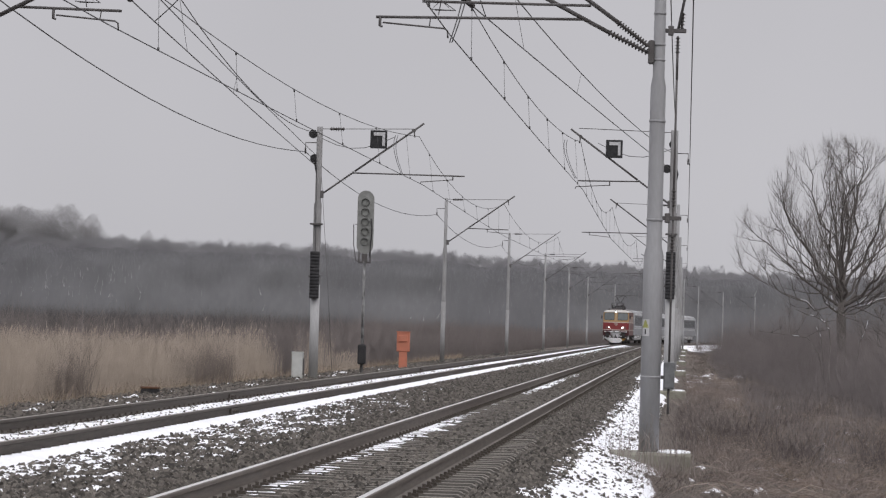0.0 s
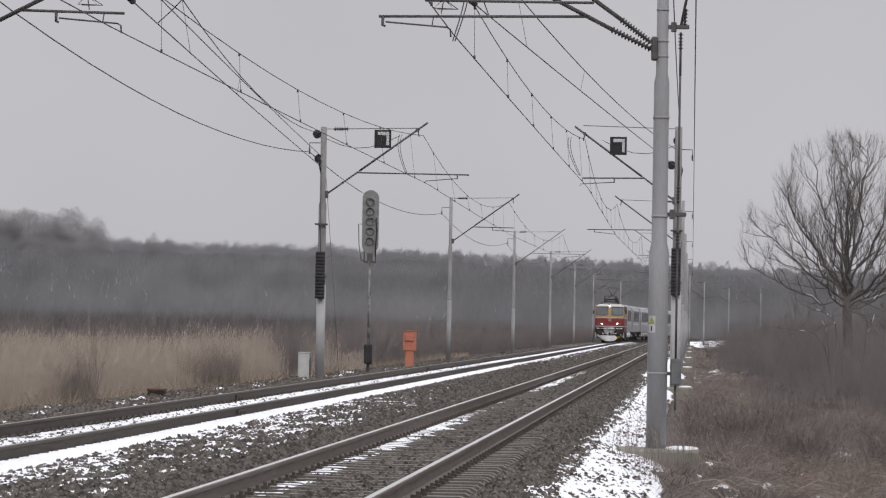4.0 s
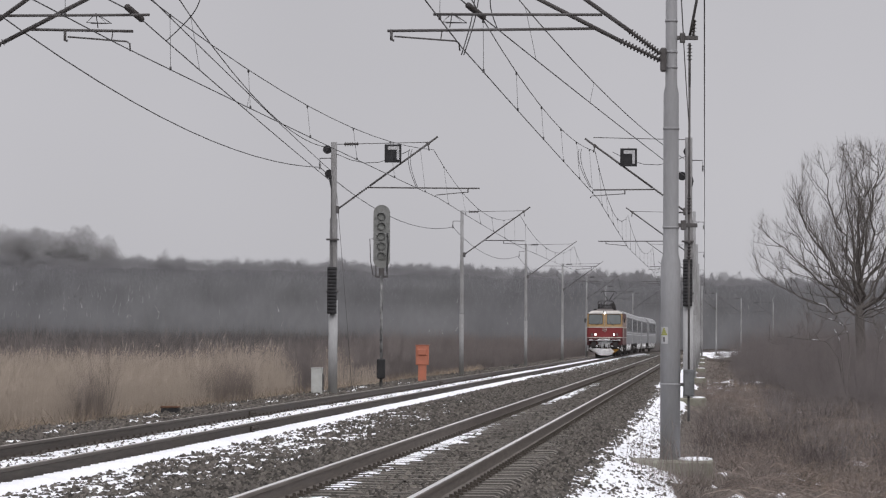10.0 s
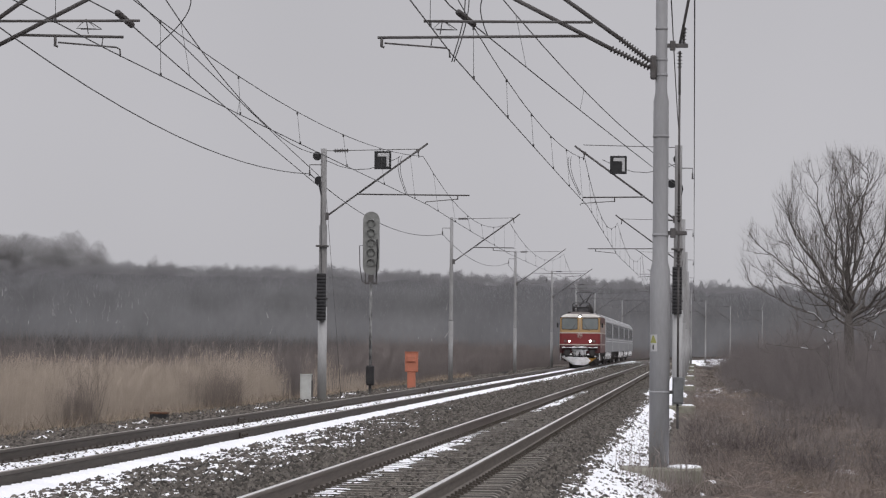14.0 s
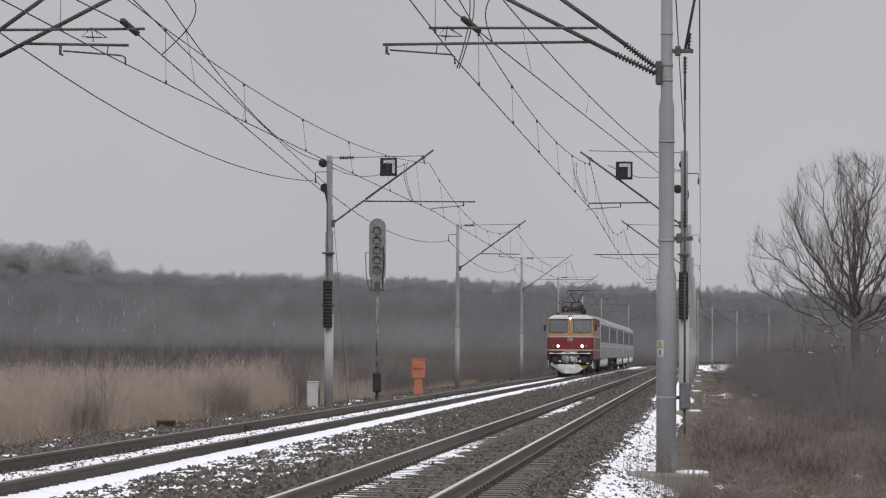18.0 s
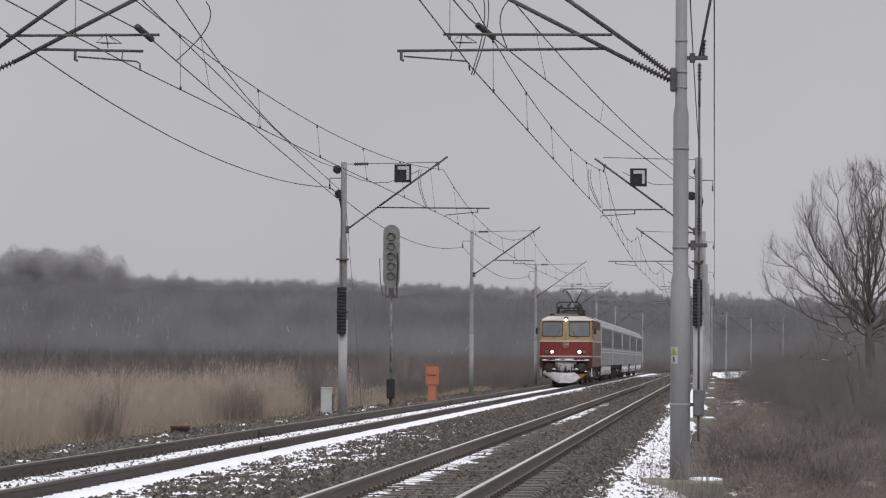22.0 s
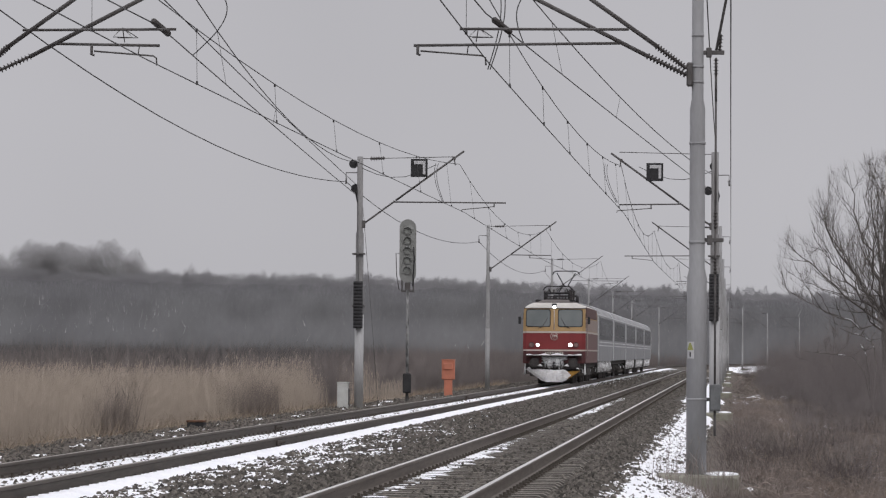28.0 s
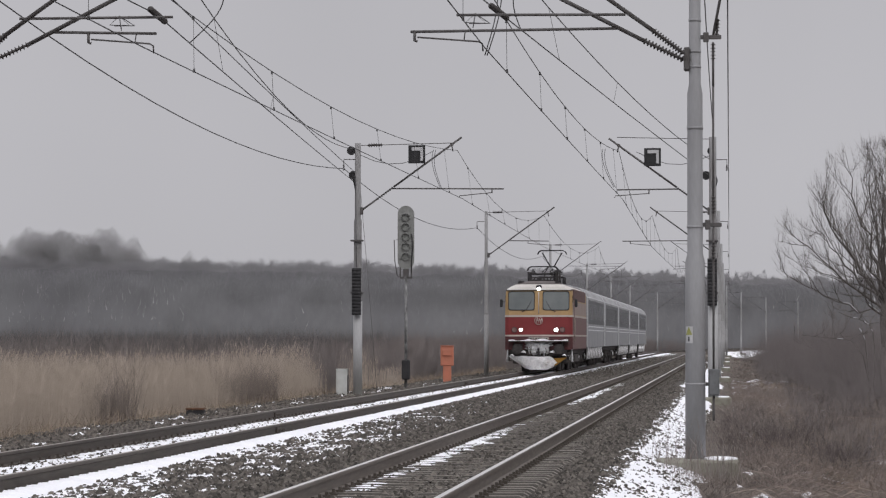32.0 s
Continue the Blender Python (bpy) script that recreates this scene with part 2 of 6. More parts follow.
# ---- ground ----
def ground_z(x, y):
    """Height of the ground: ballast bed, banks and the low fields beside them; x is counted from the straight line."""
    pts = ((-900, -1.1), (-60, -1.15), (-13.6, -1.05), (-12.1, -0.30), (-10.3, -0.29), (-9.9, -0.27), (-9.3, -0.26), (-7.1, -0.25), (-6.95, -0.22), (-4.9, -0.22), (-4.6, -0.255), (-1.95, -0.255), (-1.75, -0.235), (-1.3, -0.32), (-0.45, -0.56), (0.5, -0.65), (3, -0.86), (900, -1.0))
    for (xa, za), (xb, zb) in zip(pts, pts[1:]):
        if xa <= x <= xb:
            return za + (zb - za) * (x - xa) / (xb - xa)
    return -1.1


def make_ground():
    xs = [-2500, -900, -300, -120, -60, -40, -30, -24, -20, -17, -15.5, -14.4, -13.6, -13.1, -12.6, -12.1, -11.5, -10.9, -10.3, -9.9, -9.3, -8.9, -7.5, -7.1, -6.95, -6.4, -5.6, -4.9, -4.6, -3.2, -2.4, -1.95,
          -1.75, -1.5, -1.3, -1.05, -0.75, -0.45, -0.1, 0.2, 0.5, 0.9, 1.3, 1.8, 2.4, 3, 3.8, 5, 6.5, 8, 10, 13, 17, 22, 30, 45, 80, 160, 400, 1000, 2500]
    ys = [-60, -20, 0, 12, 20] + [24 + 1.2 * i for i in range(90)] + [133 + 4 * i for i in range(60)] + [375 + 12 * i for i in range(30)] + [760, 900, 1200, 1800, 3000]
    verts, faces = [], []
    for y in ys:
        for x in xs:
            r = 0.0
            if x > -0.6 or x < -12:
                r = 0.13 * noise.noise((x * 0.5, y * 0.33, 0)) + 0.05 * noise.noise((x * 1.7, y * 0.9, 4))
            verts.append((x + bend(min(y, 700)), y, ground_z(x, y) + r))
    w = len(xs)
    for j in range(len(ys) - 1):
        for i in range(w - 1):
            faces.append((j * w + i, j * w + i + 1, (j + 1) * w + i + 1, (j + 1) * w + i))
    ob = part("ground", (verts, faces), [M_GROUND, M_BALLAST])
    for f, p in zip(faces, ob.data.polygons):
        p.use_smooth = True
        x = xs[f[0] % w]
        if -10.6 < x < -1.0:
            p.material_index = 1
    tagged(ob, "brown withered grassland with a grey ballast railway bed", "ground", kind="structure")


make_ground()


# ---- tracks ----
def rail_mesh(x0, y0, y1, top):
    """Flat-bottomed rail: foot, web and head; its running surface has its own material."""
    prof = [(-0.07, -0.172), (0.07, -0.172), (0.07, -0.16), (0.012, -0.145), (0.009, -0.05), (0.036, -0.036), (0.036, -0.008), (0.028, 0.0), (-0.028, 0.0), (-0.036, -0.008), (-0.036, -0.036), (-0.009, -0.05), (-0.012, -0.145), (-0.07, -0.16)]
    ys = [y0, 60, 100, 160, 250, 340] + [366 + 14 * i for i in range(int((y1 - 366) / 14) + 1)]
    bm = B()
    loft(bm, [[(x0 + bend(y) + px, y, pz) for px, pz in prof] for y in ys], mat=lambda k: 1 if k in (7, 8) else 0)
    return bm


def sleeper_mesh():
    bm = B()
    secs = []
    for x, zt, hw in ((-1.25, -0.205, 0.125), (-1.2, -0.178, 0.13), (-0.5, -0.178, 0.125), (0, -0.188, 0.11), (0.5, -0.178, 0.125), (1.2, -0.178, 0.13), (1.25, -0.205, 0.125)):
        secs.append([(x, -hw - 0.02, -0.34), (x, hw + 0.02, -0.34), (x, hw, zt - 0.02), (x, hw - 0.03, zt), (x, -hw + 0.03, zt), (x, -hw, zt - 0.02)])
    # side faces take the darker colour that paints the gaps' shade
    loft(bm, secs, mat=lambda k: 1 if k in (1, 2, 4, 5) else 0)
    return bm


def make_track(name, cx, y0, label, top, joints=()):
    tr = thing(name, label, "railway track", kind="structure")
    for s in (-0.7525, 0.7525):
        part("rail", rail_mesh(cx + s, 12, 720, top), [M_RAILDARK if top is M_RAILDULL else M_RAIL, top], tr, "worn steel rail with rusty sides")
    me = None
    for k in range(300):
        y = y0 + 0.6 * k
        if me is None:
            ob = part("sleeper", sleeper_mesh(), [M_SLEEPER, M_SLEEPERSHADE], tr)
            me = ob.data
        else:
            ob = new("sleeper", me)
            ob.parent = tr
        ob.location = (cx + random.uniform(-0.015, 0.015), y + random.uniform(-0.015, 0.015), random.uniform(-0.008, 0.004) - 0.025 * min(1.0, max(0.0, (y - 70) / 70)))
    # the far sleepers, and the clips that hold the rails
    verts, faces = [], []
    base = sleeper_mesh()
    bv = [v.co.copy() for v in base.verts]
    base.verts.index_update()
    bf = [[v.index for v in f.verts] for f in base.faces]
    base.free()
    ys = [y0 + 0.6 * k for k in range(300, 900) if y0 + 0.6 * k < 560]
    for y in ys:
        o = len(verts)
        m = on_line(cx, y, -0.044)
        verts += [tuple(m @ v) for v in bv]
        faces += [[i + o for i in f] for f in bf]
    tagged(part("far_sleepers", (verts, faces), M_SLEEPER, tr), kind="stuff")
    bm = B()
    for k in range(300):
        y = y0 + 0.6 * k
        for r in (-0.7525, 0.7525):
            for s in (-1, 1):
                x = cx + r + s * 0.105
                box(bm, x - 0.04, x + 0.04, y - 0.05, y + 0.05, -0.182, -0.15)
                box(bm, x - 0.016, x + 0.016, y - 0.016, y + 0.016, -0.15, -0.118)
    tagged(part("rail_clips", bm, M_CLIP, tr), kind="stuff")
    for s, y in joints:
        bm = B()
        box(bm, cx + s * 0.7525 + 0.016, cx + s * 0.7525 + 0.05, y - 0.4, y + 0.4, -0.14, -0.05, 0.008)
        for k in range(4):
            tube(bm, [(cx + s * 0.7525 + 0.05, y - 0.3 + 0.2 * k, -0.095), (cx + s * 0.7525 + 0.075, y - 0.3 + 0.2 * k, -0.095)], 0.02, 6)
        part("fishplate", bm, M_CLIP, tr, "bolted fishplate over a rail joint")
    return tr


make_track("railway_track_right", RIGHT_X, 24.3, "railway track with polished rails on concrete sleepers in grey ballast", M_RAILTOP)
make_track("railway_track_left", LEFT_X, 33.1, "railway track with dull rails and snow between its concrete sleepers", M_RAILDULL, ((-1, 69.7), (1, 58.0), (-1, 120.0)))


def stones(n, xa, xb, ya, yb, zf, size, seed, first=None, stray=0.16):
    """Loose angular stones: squashed six-cornered lumps."""
    rng = np.random.default_rng(seed)
    base = np.array([(1, 0, -0.3), (0, 1, -0.3), (-1, 0, -0.3), (0, -1, -0.3), (0.3, 0.2, 0.9), (-0.3, -0.2, 0.8)], float)
    tri = np.array([(0, 1, 4), (1, 2, 4), (2, 5, 4), (2, 3, 5), (3, 0, 5), (0, 4, 5)])
    v = base[None] * rng.uniform(0.6, 1.25, (n, 6, 1)) + rng.uniform(-0.28, 0.28, (n, 6, 3))
    a = rng.uniform(0, 6.283, n)
    c, s = np.cos(a), np.sin(a)
    sc = rng.uniform(*size, (n, 1)) * np.array([[1, 1, 0.75]])
    v *= sc[:, None, :]
    v = np.stack([v[..., 0] * c[:, None] - v[..., 1] * s[:, None], v[..., 0] * s[:, None] + v[..., 1] * c[:, None], v[..., 2]], -1)
    x = rng.uniform(xa, xb, n)
    y = ya + (yb - ya) * rng.uniform(0, 1, n) ** 1.6
    z = np.array([zf(p, q) for p, q in zip(x, y)]) + rng.uniform(-0.02, 0.025, n)
    v += np.stack([x, y, z], -1)[:, None, :]
    if first is not None:
        off = np.abs((y - first + 0.3) % 0.6 - 0.3)
        v = v[(off > 0.15) | (rng.uniform(0, 1, n) < stray + 0.4 * (y > 90) * (stray > 0.1))]
        n = len(v)
    return v.reshape(-1, 3), (tri[None] + 6 * np.arange(n)[:, None, None]).reshape(-1, 3)


def fast_mesh(name, v, f, mat, smooth=False):
    me = bpy.data.meshes.new(name)
    k = f.shape[1]
    me.vertices.add(len(v))
    me.vertices.foreach_set("co", np.asarray(v, np.float32).ravel())
    me.loops.add(f.size)
    me.loops.foreach_set("vertex_index", np.asarray(f, np.int32).ravel())
    me.polygons.add(len(f))
    me.polygons.foreach_set("loop_start", np.arange(0, f.size, k, dtype=np.int32))
    me.update(calc_edges=True)
    me.materials.append(mat)
    return new(name, me)


def make_ballast():
    def bed(x, y):
        inside = abs(x - RIGHT_X) < 0.68 or abs(x - LEFT_X) < 0.68
        return ground_z(x, y) + (0.012 if inside else 0.03)
    def crib(x, y):
        return -0.222
    sets = [stones(41000, -6.75, -4.6, 28, 140, bed, (0.017, 0.05), 1), stones(14000, -2.0, -1.3, 28, 120, bed, (0.017, 0.048), 2), stones(7500, -1.75, -0.45, 28, 95, lambda x, y: ground_z(x, y) + 0.021, (0.014, 0.04), 12),
            stones(9000, -7.0, -1.2, 140, 330, lambda x, y: -0.2, (0.03, 0.07), 13), stones(5000, -12.0, -9.0, 140, 300, lambda x, y: ground_z(x, y) + 0.02, (0.03, 0.07), 14),
            stones(2500, -3.93, -3.5, 28, 150, lambda x, y: -0.2, (0.014, 0.036), 23, 24.3, 0.03), stones(13000, -3.5, -2.6, 28, 150, lambda x, y: -0.202, (0.016, 0.044), 3, 24.3), stones(8000, -4.6, -4.1, 28, 150, crib, (0.017, 0.04), 6, 24.3),
            stones(5000, -2.42, -1.95, 28, 150, lambda x, y: -0.226, (0.014, 0.036), 7, 24.3, 0.03), stones(9000, -2.45, -1.95, 38, 150, lambda x, y: -0.19 - 0.07 * max(0.0, min(1.0, (60 - y) / 18 + 0.9 * noise.noise((x * 3, y * 0.8, 2)))), (0.014, 0.036), 17), stones(10000, -10.4, -9.3, 34, 150, bed, (0.02, 0.05), 4),
            stones(7000, -9.3, -8.87, 34, 150, crib, (0.02, 0.045), 8, 33.1), stones(9500, -8.7, -7.35, 34, 150, lambda x, y: -0.187, (0.016, 0.036), 5, 33.1, 0.03),
            stones(5000, -7.2, -6.7, 30, 150, crib, (0.02, 0.045), 9, 33.1), stones(5000, -12.0, -10.4, 40, 140, bed, (0.02, 0.045), 10)]
    vs, fs, o = [], [], 0
    for v, f in sets:
        vs.append(v)
        fs.append(f + o)
        o += len(v)
    tagged(fast_mesh("ballast_stones", np.concatenate(vs), np.concatenate(fs), M_STONE), "loose grey-brown crushed stone ballast around the tracks", "ballast", kind="stuff")


make_ballast()


def snow_sheet(name, x0, x1, y0, y1, dx, dy, zf, label):
    """A thin uneven sheet of snow, that sinks under the stones where it has melted."""
    nx, ny = int((x1 - x0) / dx) + 1, int((y1 - y0) / dy) + 1
    v = np.empty((ny, nx, 3))
    for j in range(ny):
        y = y0 + dy * j
        for i in range(nx):
            x = x0 + dx * i
            v[j, i] = (x + bend(y), y, zf(x, y))
    k = (np.arange(ny - 1)[:, None] * nx + np.arange(nx - 1)[None]).ravel()
    ob = fast_mesh(name, v.reshape(-1, 3), np.stack([k, k + 1, k + nx + 1, k + nx], -1), M_SNOW)
    ob.data.polygons.foreach_set("use_smooth", np.ones(len(k), bool))
    return tagged(ob, label, "snow", kind="stuff")


def ridge(y, y0):
    """1 over a sleeper, 0 in the crib between two."""
    return 0.5 + 0.5 * math.cos((y - y0) / 0.6 * 2 * math.pi)


def step(y, y0):
    """1 on a sleeper's top, 0 in the crib, with short slopes."""
    off = (y - y0 + 0.3) % 0.6 - 0.3
    return max(0.0, min(1.0, (0.115 + off) / 0.035, (0.17 - off) / 0.05))


def patch(x, y, s=1.0):
    return noise.noise((x * 2.2 * s, y * 0.7 * s, 1.3)) * 0.6 + noise.noise((x * 6 * s, y * 2.4 * s, 7.7)) * 0.4


def left_inner(x, y):
    return -0.214 + 0.048 * step(y, 33.1) + 0.016 * patch(x, y, 1.5) + 0.01 * patch(x, y, 0.3)


def left_outer(x, y):
    far = max(0.0, y - 60)
    edge = max(-7.0, -6.93 - 0.0008 * far) + 0.14 * noise.noise((0, y * 0.15, 3.0)) + 0.06 * noise.noise((0, y * 1.1, 5.0))
    fade = max(0.0, x - edge)
    near = min(1.0, fade * 3)
    steps = 0.03 * (step(y, 33.1) - 0.6) * max(0.0, min(1.0, (-6.78 - x) * 5))
    thin = -min(0.0245, fade * 0.22) - 0.013 * fade - min(0.06, 0.0009 * far) * near
    return -0.142 + 0.012 * patch(x, y) + steps + thin + (0.045 * patch(x, y, 1.1) + 0.04 * patch(x, y, 3.0)) * near


def right_inner(x, y):
    fade = (x + 3.86) / 0.42
    return -0.216 + 0.055 * step(y, 24.3) - 0.06 * max(0.0, fade - 0.3 - 0.25 * noise.noise((0, y * 0.9, 2))) + 0.016 * patch(x, y, 1.4) - 0.014 * (0.5 + 0.5 * math.sin(y * 0.13 + 4.2)) - 0.0002 * y


def right_bank(x, y):
    fade = max(0.0, -1.44 - x + 0.16 * noise.noise((0, y * 0.35, 6.0)))
    return ground_z(x, y) + 0.04 + 0.010 * max(0.0, min(1.0, (-1.1 - x) * 4)) + 0.03 * patch(x, y, 1.3) + 0.02 * patch(x, y, 3.5) - 0.22 * fade - (0.5 if y < 120 else 0.25) * max(0.0, x + (0.62 if y > 51.3 else 0.47))


def path_snow(x, y):
    if y < 53:
        return ground_z(x, y) - 0.02 + 0.2 * (patch(x, y, 1.5) - 0.2) + 0.1 * noise.noise((x * 0.5, y * 0.33, 0))
    return ground_z(x, y) - 0.02 + 0.30 * (patch(x, y, 0.55) - 0.22) + 0.1 * noise.noise((x * 0.5, y * 0.33, 0))


def edge_snow(x, y):
    return ground_z(x, y) - 0.045 + 0.26 * (patch(x, y, 1.2) - 0.20) + 0.13 * noise.noise((x * 0.5, y * 0.33, 0)) * (x < -12)


snow_sheet("snow_flecks", -12.3, -9.0, 36, 150, 0.08, 0.16, edge_snow, "small flecks of snow along the reed edge")
snow_sheet("snow_patches", 0.1, 4.6, 42, 190, 0.1, 0.25, path_snow, "small patches of old snow among withered grass")
snow_sheet("snow_between_rails", -8.69, -7.35, 34, 180, 0.09, 0.035, left_inner, "white snow lying between the rails over concrete sleepers")
snow_sheet("snow_beside_rail", -7.18, -5.1, 30, 150, 0.07, 0.08, left_outer, "white snow strip thinning out into dark ballast")
snow_sheet("far_snow_beside_rail", -7.18, -5.6, 150, 400, 0.09, 0.3, left_outer, "white snow strip beside the far rail")
snow_sheet("far_snow_between_rails", -8.69, -7.35, 180, 420, 0.13, 0.12, lambda x, y: -0.176 + 0.012 * patch(x, y, 1.5), "white snow lying between the far rails")
snow_sheet("snow_on_sleepers", -3.93, -3.2, 28, 130, 0.07, 0.06, right_inner, "thin snow on sleeper ends inside the rail")
snow_sheet("far_snow_on_bank", -2.0, 1.6, 400, 520, 0.15, 1.0, lambda x, y: ground_z(x, y) + 0.03 + 0.16 * (patch(x, y, 0.4) + 0.05) - 0.1 * max(0.0, x - 0.8), "white snow on the bank along the far curve")
snow_sheet("snow_on_bank", -1.9, 0.3, 26, 330, 0.08, 0.2, right_bank, "white snow on the ballast bank beside the mast")


# ---- overhead line: masts ----
def insulator(bm, a, b, r=0.045, discs=8):
    """A row of ribs between two points."""
    a, b = Vector(a), Vector(b)
    pts, rad = [], []
    for k in range(discs * 4 + 1):
        pts.append(a.lerp(b, (k + (0.9 if k % 4 == 1 else 0.3 if k % 4 == 3 else 0)) / (discs * 4 + 1)))
        rad.append(r if k % 4 == 2 else r * 0.42)
    tube(bm, pts, rad, 10)
    return bm


def cantilever(owner, s, foot, end, reg_a, reg_b, steady, y=0.0, thin=0.03, drop=True):
    """Bracket on one side (s = 1 towards +x): slanting tube, registration arm, steady arm; positions are out from the mast, and up."""
    def p(o, z, dy=0.0):
        return (s * o, y + dy, z)
    (fo, fz), (eo, ez) = foot, end
    k = 0.32
    io, iz = fo + (eo - fo) * k, fz + (ez - fz) * k
    part("cantilever_tube", tube(B(), [p(io, iz), p(eo, ez)], thin, 8), M_STEEL, owner)
    part("insulator", insulator(B(), p(fo + (eo - fo) * 0.15, fz + (ez - fz) * 0.15), p(io, iz), 0.05, 8), M_INSUL, owner, "ribbed brown insulator")
    part("insulator_rod", tube(B(), [p(fo, fz), p(fo + (eo - fo) * 0.16, fz + (ez - fz) * 0.16)], thin * 0.9, 8), M_STEEL, owner)
    bm = B()
    box(bm, *sorted((s * (fo - 0.1), s * (fo + 0.05))), y - 0.06, y + 0.06, fz - 0.12, fz + 0.1, 0.01)
    part("bracket_foot", bm, M_STEEL, owner)
    (ra, za), (rb, zb) = reg_a, reg_b
    if drop and thin > 0.025:
        bm = B()
        tube(bm, [p(eo - 0.30, ez - 0.22, -0.05), p(eo - 0.30, ez - 0.22, 0.05)], 0.055, 8)
        tube(bm, [p(eo - 0.30, ez - 0.22), p(eo - 0.26, ez - 0.42)], 0.018, 6)
        part("messenger_clamp", bm, M_STEEL, owner)
    part("registration_arm", tube(B(), [p(ra, za), p(rb, zb)], thin * 0.7, 8), M_STEEL, owner)
    (sa, sza), (sb, szb) = steady
    bm = B()
    tube(bm, [p(sa, zb), p(sa, sza - 0.02)], 0.018, 6)
    tube(bm, [p(sa, sza), p(sb, szb + 0.03), p(sb + 0.03 * (1 if sb > sa else -1), szb - 0.03)], 0.014, 6)
    part("steady_arm", bm, M_STEEL, owner)


def snow_cap(owner, x0, x1, y0, y1, z):
    """A low rounded pad of snow."""
    bm = B()
    rings = []
    for f, h in ((1.0, 0.0), (0.96, 0.02), (0.7, 0.036), (0.35, 0.042)):
        rings.append([((x0 + x1) / 2 + (x1 - x0) / 2 * f * math.cos(a) * (1 + 0.12 * math.sin(3 * a)), (y0 + y1) / 2 + (y1 - y0) / 2 * f * math.sin(a), z + h) for a in (2 * math.pi * k / 18 for k in range(18))])
    loft(bm, rings)
    for f in bm.faces:
        f.smooth = True
    part("snow_cap", bm, M_SNOW, owner, "pad of snow on the block")


def mast(name, x, y, s, label, near=False, long_arm=False, top=7.2, base=-0.3, radius=(0.125, 0.085), mat=None):
    """A catenary mast whose bracket reaches out along s over its track."""
    m = thing(name, label, "catenary mast", "catenary masts along the line", at=on_line(x, y))
    g = ground_z(x, y)
    r0 = radius[0]
    part("lower_tube", tube(B(), [(0, 0, g - 0.1), (0, 0, 2.5)], r0, 16), mat or M_MASTPALE, m, "painted lower tube")
    part("upper_tube", tube(B(), [(0, 0, 2.5), (0, 0, 2.56), (0, 0, 4.9), (0, 0, 4.96), (0, 0, top)], [r0, r0 * 0.86, r0 * 0.86, radius[1], radius[1]], 16), mat or M_MASTOLD, m, "weathered grey upper tube")
    bm = B()
    if s > 0:
        box(bm, -0.3, 0.3, -0.3, 0.3, g - 0.25, g + 0.02, 0.02)
    else:
        box(bm, -0.5, 0.55, -0.5, 0.5, g - 0.4, -0.36, 0.03)
    block = part("foundation", bm, M_CONC, m)
    if s < 0:
        snow_cap(block, 0.12, 0.5, -0.42, 0.4, -0.36)
    reach = 4.35 if long_arm else 2.85
    cantilever(m, s, (0.11, 5.2), (3.1, 7.37), (1.0, 5.85), (reach, 5.83), ((reach - 0.35, 5.72), (reach - 1.3, 5.60)) if long_arm else ((reach - 0.35 - 0.6, 5.72), (reach + 0.05, 5.62)), thin=0.03 if y < 200 else 0.02)
    part("top_tie", tube(B(), [(s * 0.09, 0, top - 0.06), (s * 0.25, 0, top - 0.06), (s * 2.85, 0, top - 0.0)], 0.012, 6), M_STEEL, m)
    part("tie_insulator", insulator(B(), (s * 0.3, 0, top - 0.06), (s * 0.75, 0, top - 0.05), 0.075, 6), M_INSUL, m)
    part("feeder_bracket", tube(B(), [(-s * 0.08, 0, 6.72), (-s * 0.42, 0, 6.72), (-s * 0.42, 0, 6.5)], 0.016, 6), M_STEEL, m)
    part("feeder_insulator", insulator(B(), (-s * 0.42, 0, 6.56), (-s * 0.42, 0, 6.38), 0.045, 4), M_INSUL, m)
    return m


def tension_gear(m, s, x, z0, z1):
    """Pulley wheels and the stack of balance weights that keep the wires tight; a cable runs down the mast."""
    n = 14
    for k in range(n):
        a = z0 + (z1 - z0) * k / n
        part("weight", tube(B(), [(x, -0.2, a + 0.002), (x, -0.2, a + (z1 - z0) / n - 0.001)], 0.142, 16), M_WEIGHT, m)
    for z, o in ((6.98, -0.2), (6.25, -0.14)):
        bm = B()
        o = o if s > 0 else (-0.03 if z > 6.5 else -0.2)
        tube(bm, [(o, -0.04, z), (o, 0.04, z)], 0.13, 18)
        tube(bm, [(o, -0.06, z), (o, 0.06, z)], 0.05, 10)
        part("pulley", bm, M_WEIGHT, m)
    part("slack_wire", tube(B(), [(s * 0.07, -0.05, 6.85), (s * 0.5, -0.05, 6.67), (s * 0.92, -0.05, 6.58), (s * 1.35, -0.05, 6.6), (s * 1.8, -0.05, 6.74), (s * 2.27, -0.05, 6.96)], 0.010, 5), M_WIRE, m)
    part("pulley_yoke", tube(B(), [(s * -0.05, 0, 6.35), (s * -0.12, 0, 6.1), (s * -0.05, -0.05, 5.8)], 0.03, 6), M_WEIGHT, m)
    part("weight_cable", tube(B(), [(s * -0.05, -0.2, 6.2), (x, -0.2, z1), (x, -0.2, z0)], 0.012, 5), M_WIRE, m)
    for z in (4.3, 2.75):
        bm = B()
        box(bm, x - 0.18, x + 0.18, -0.22, 0.12, z - 0.025, z + 0.025, 0.008)
        part("weight_guide", bm, M_STEEL, m)


def stay(m, s):
    part("stay_wire", tube(B(), [(s * 0.08, 0, 5.8), (s * 0.40, 0.2, 1.8), (s * 0.55, 0.3, -0.3)], 0.007, 5), M_STEEL, m)


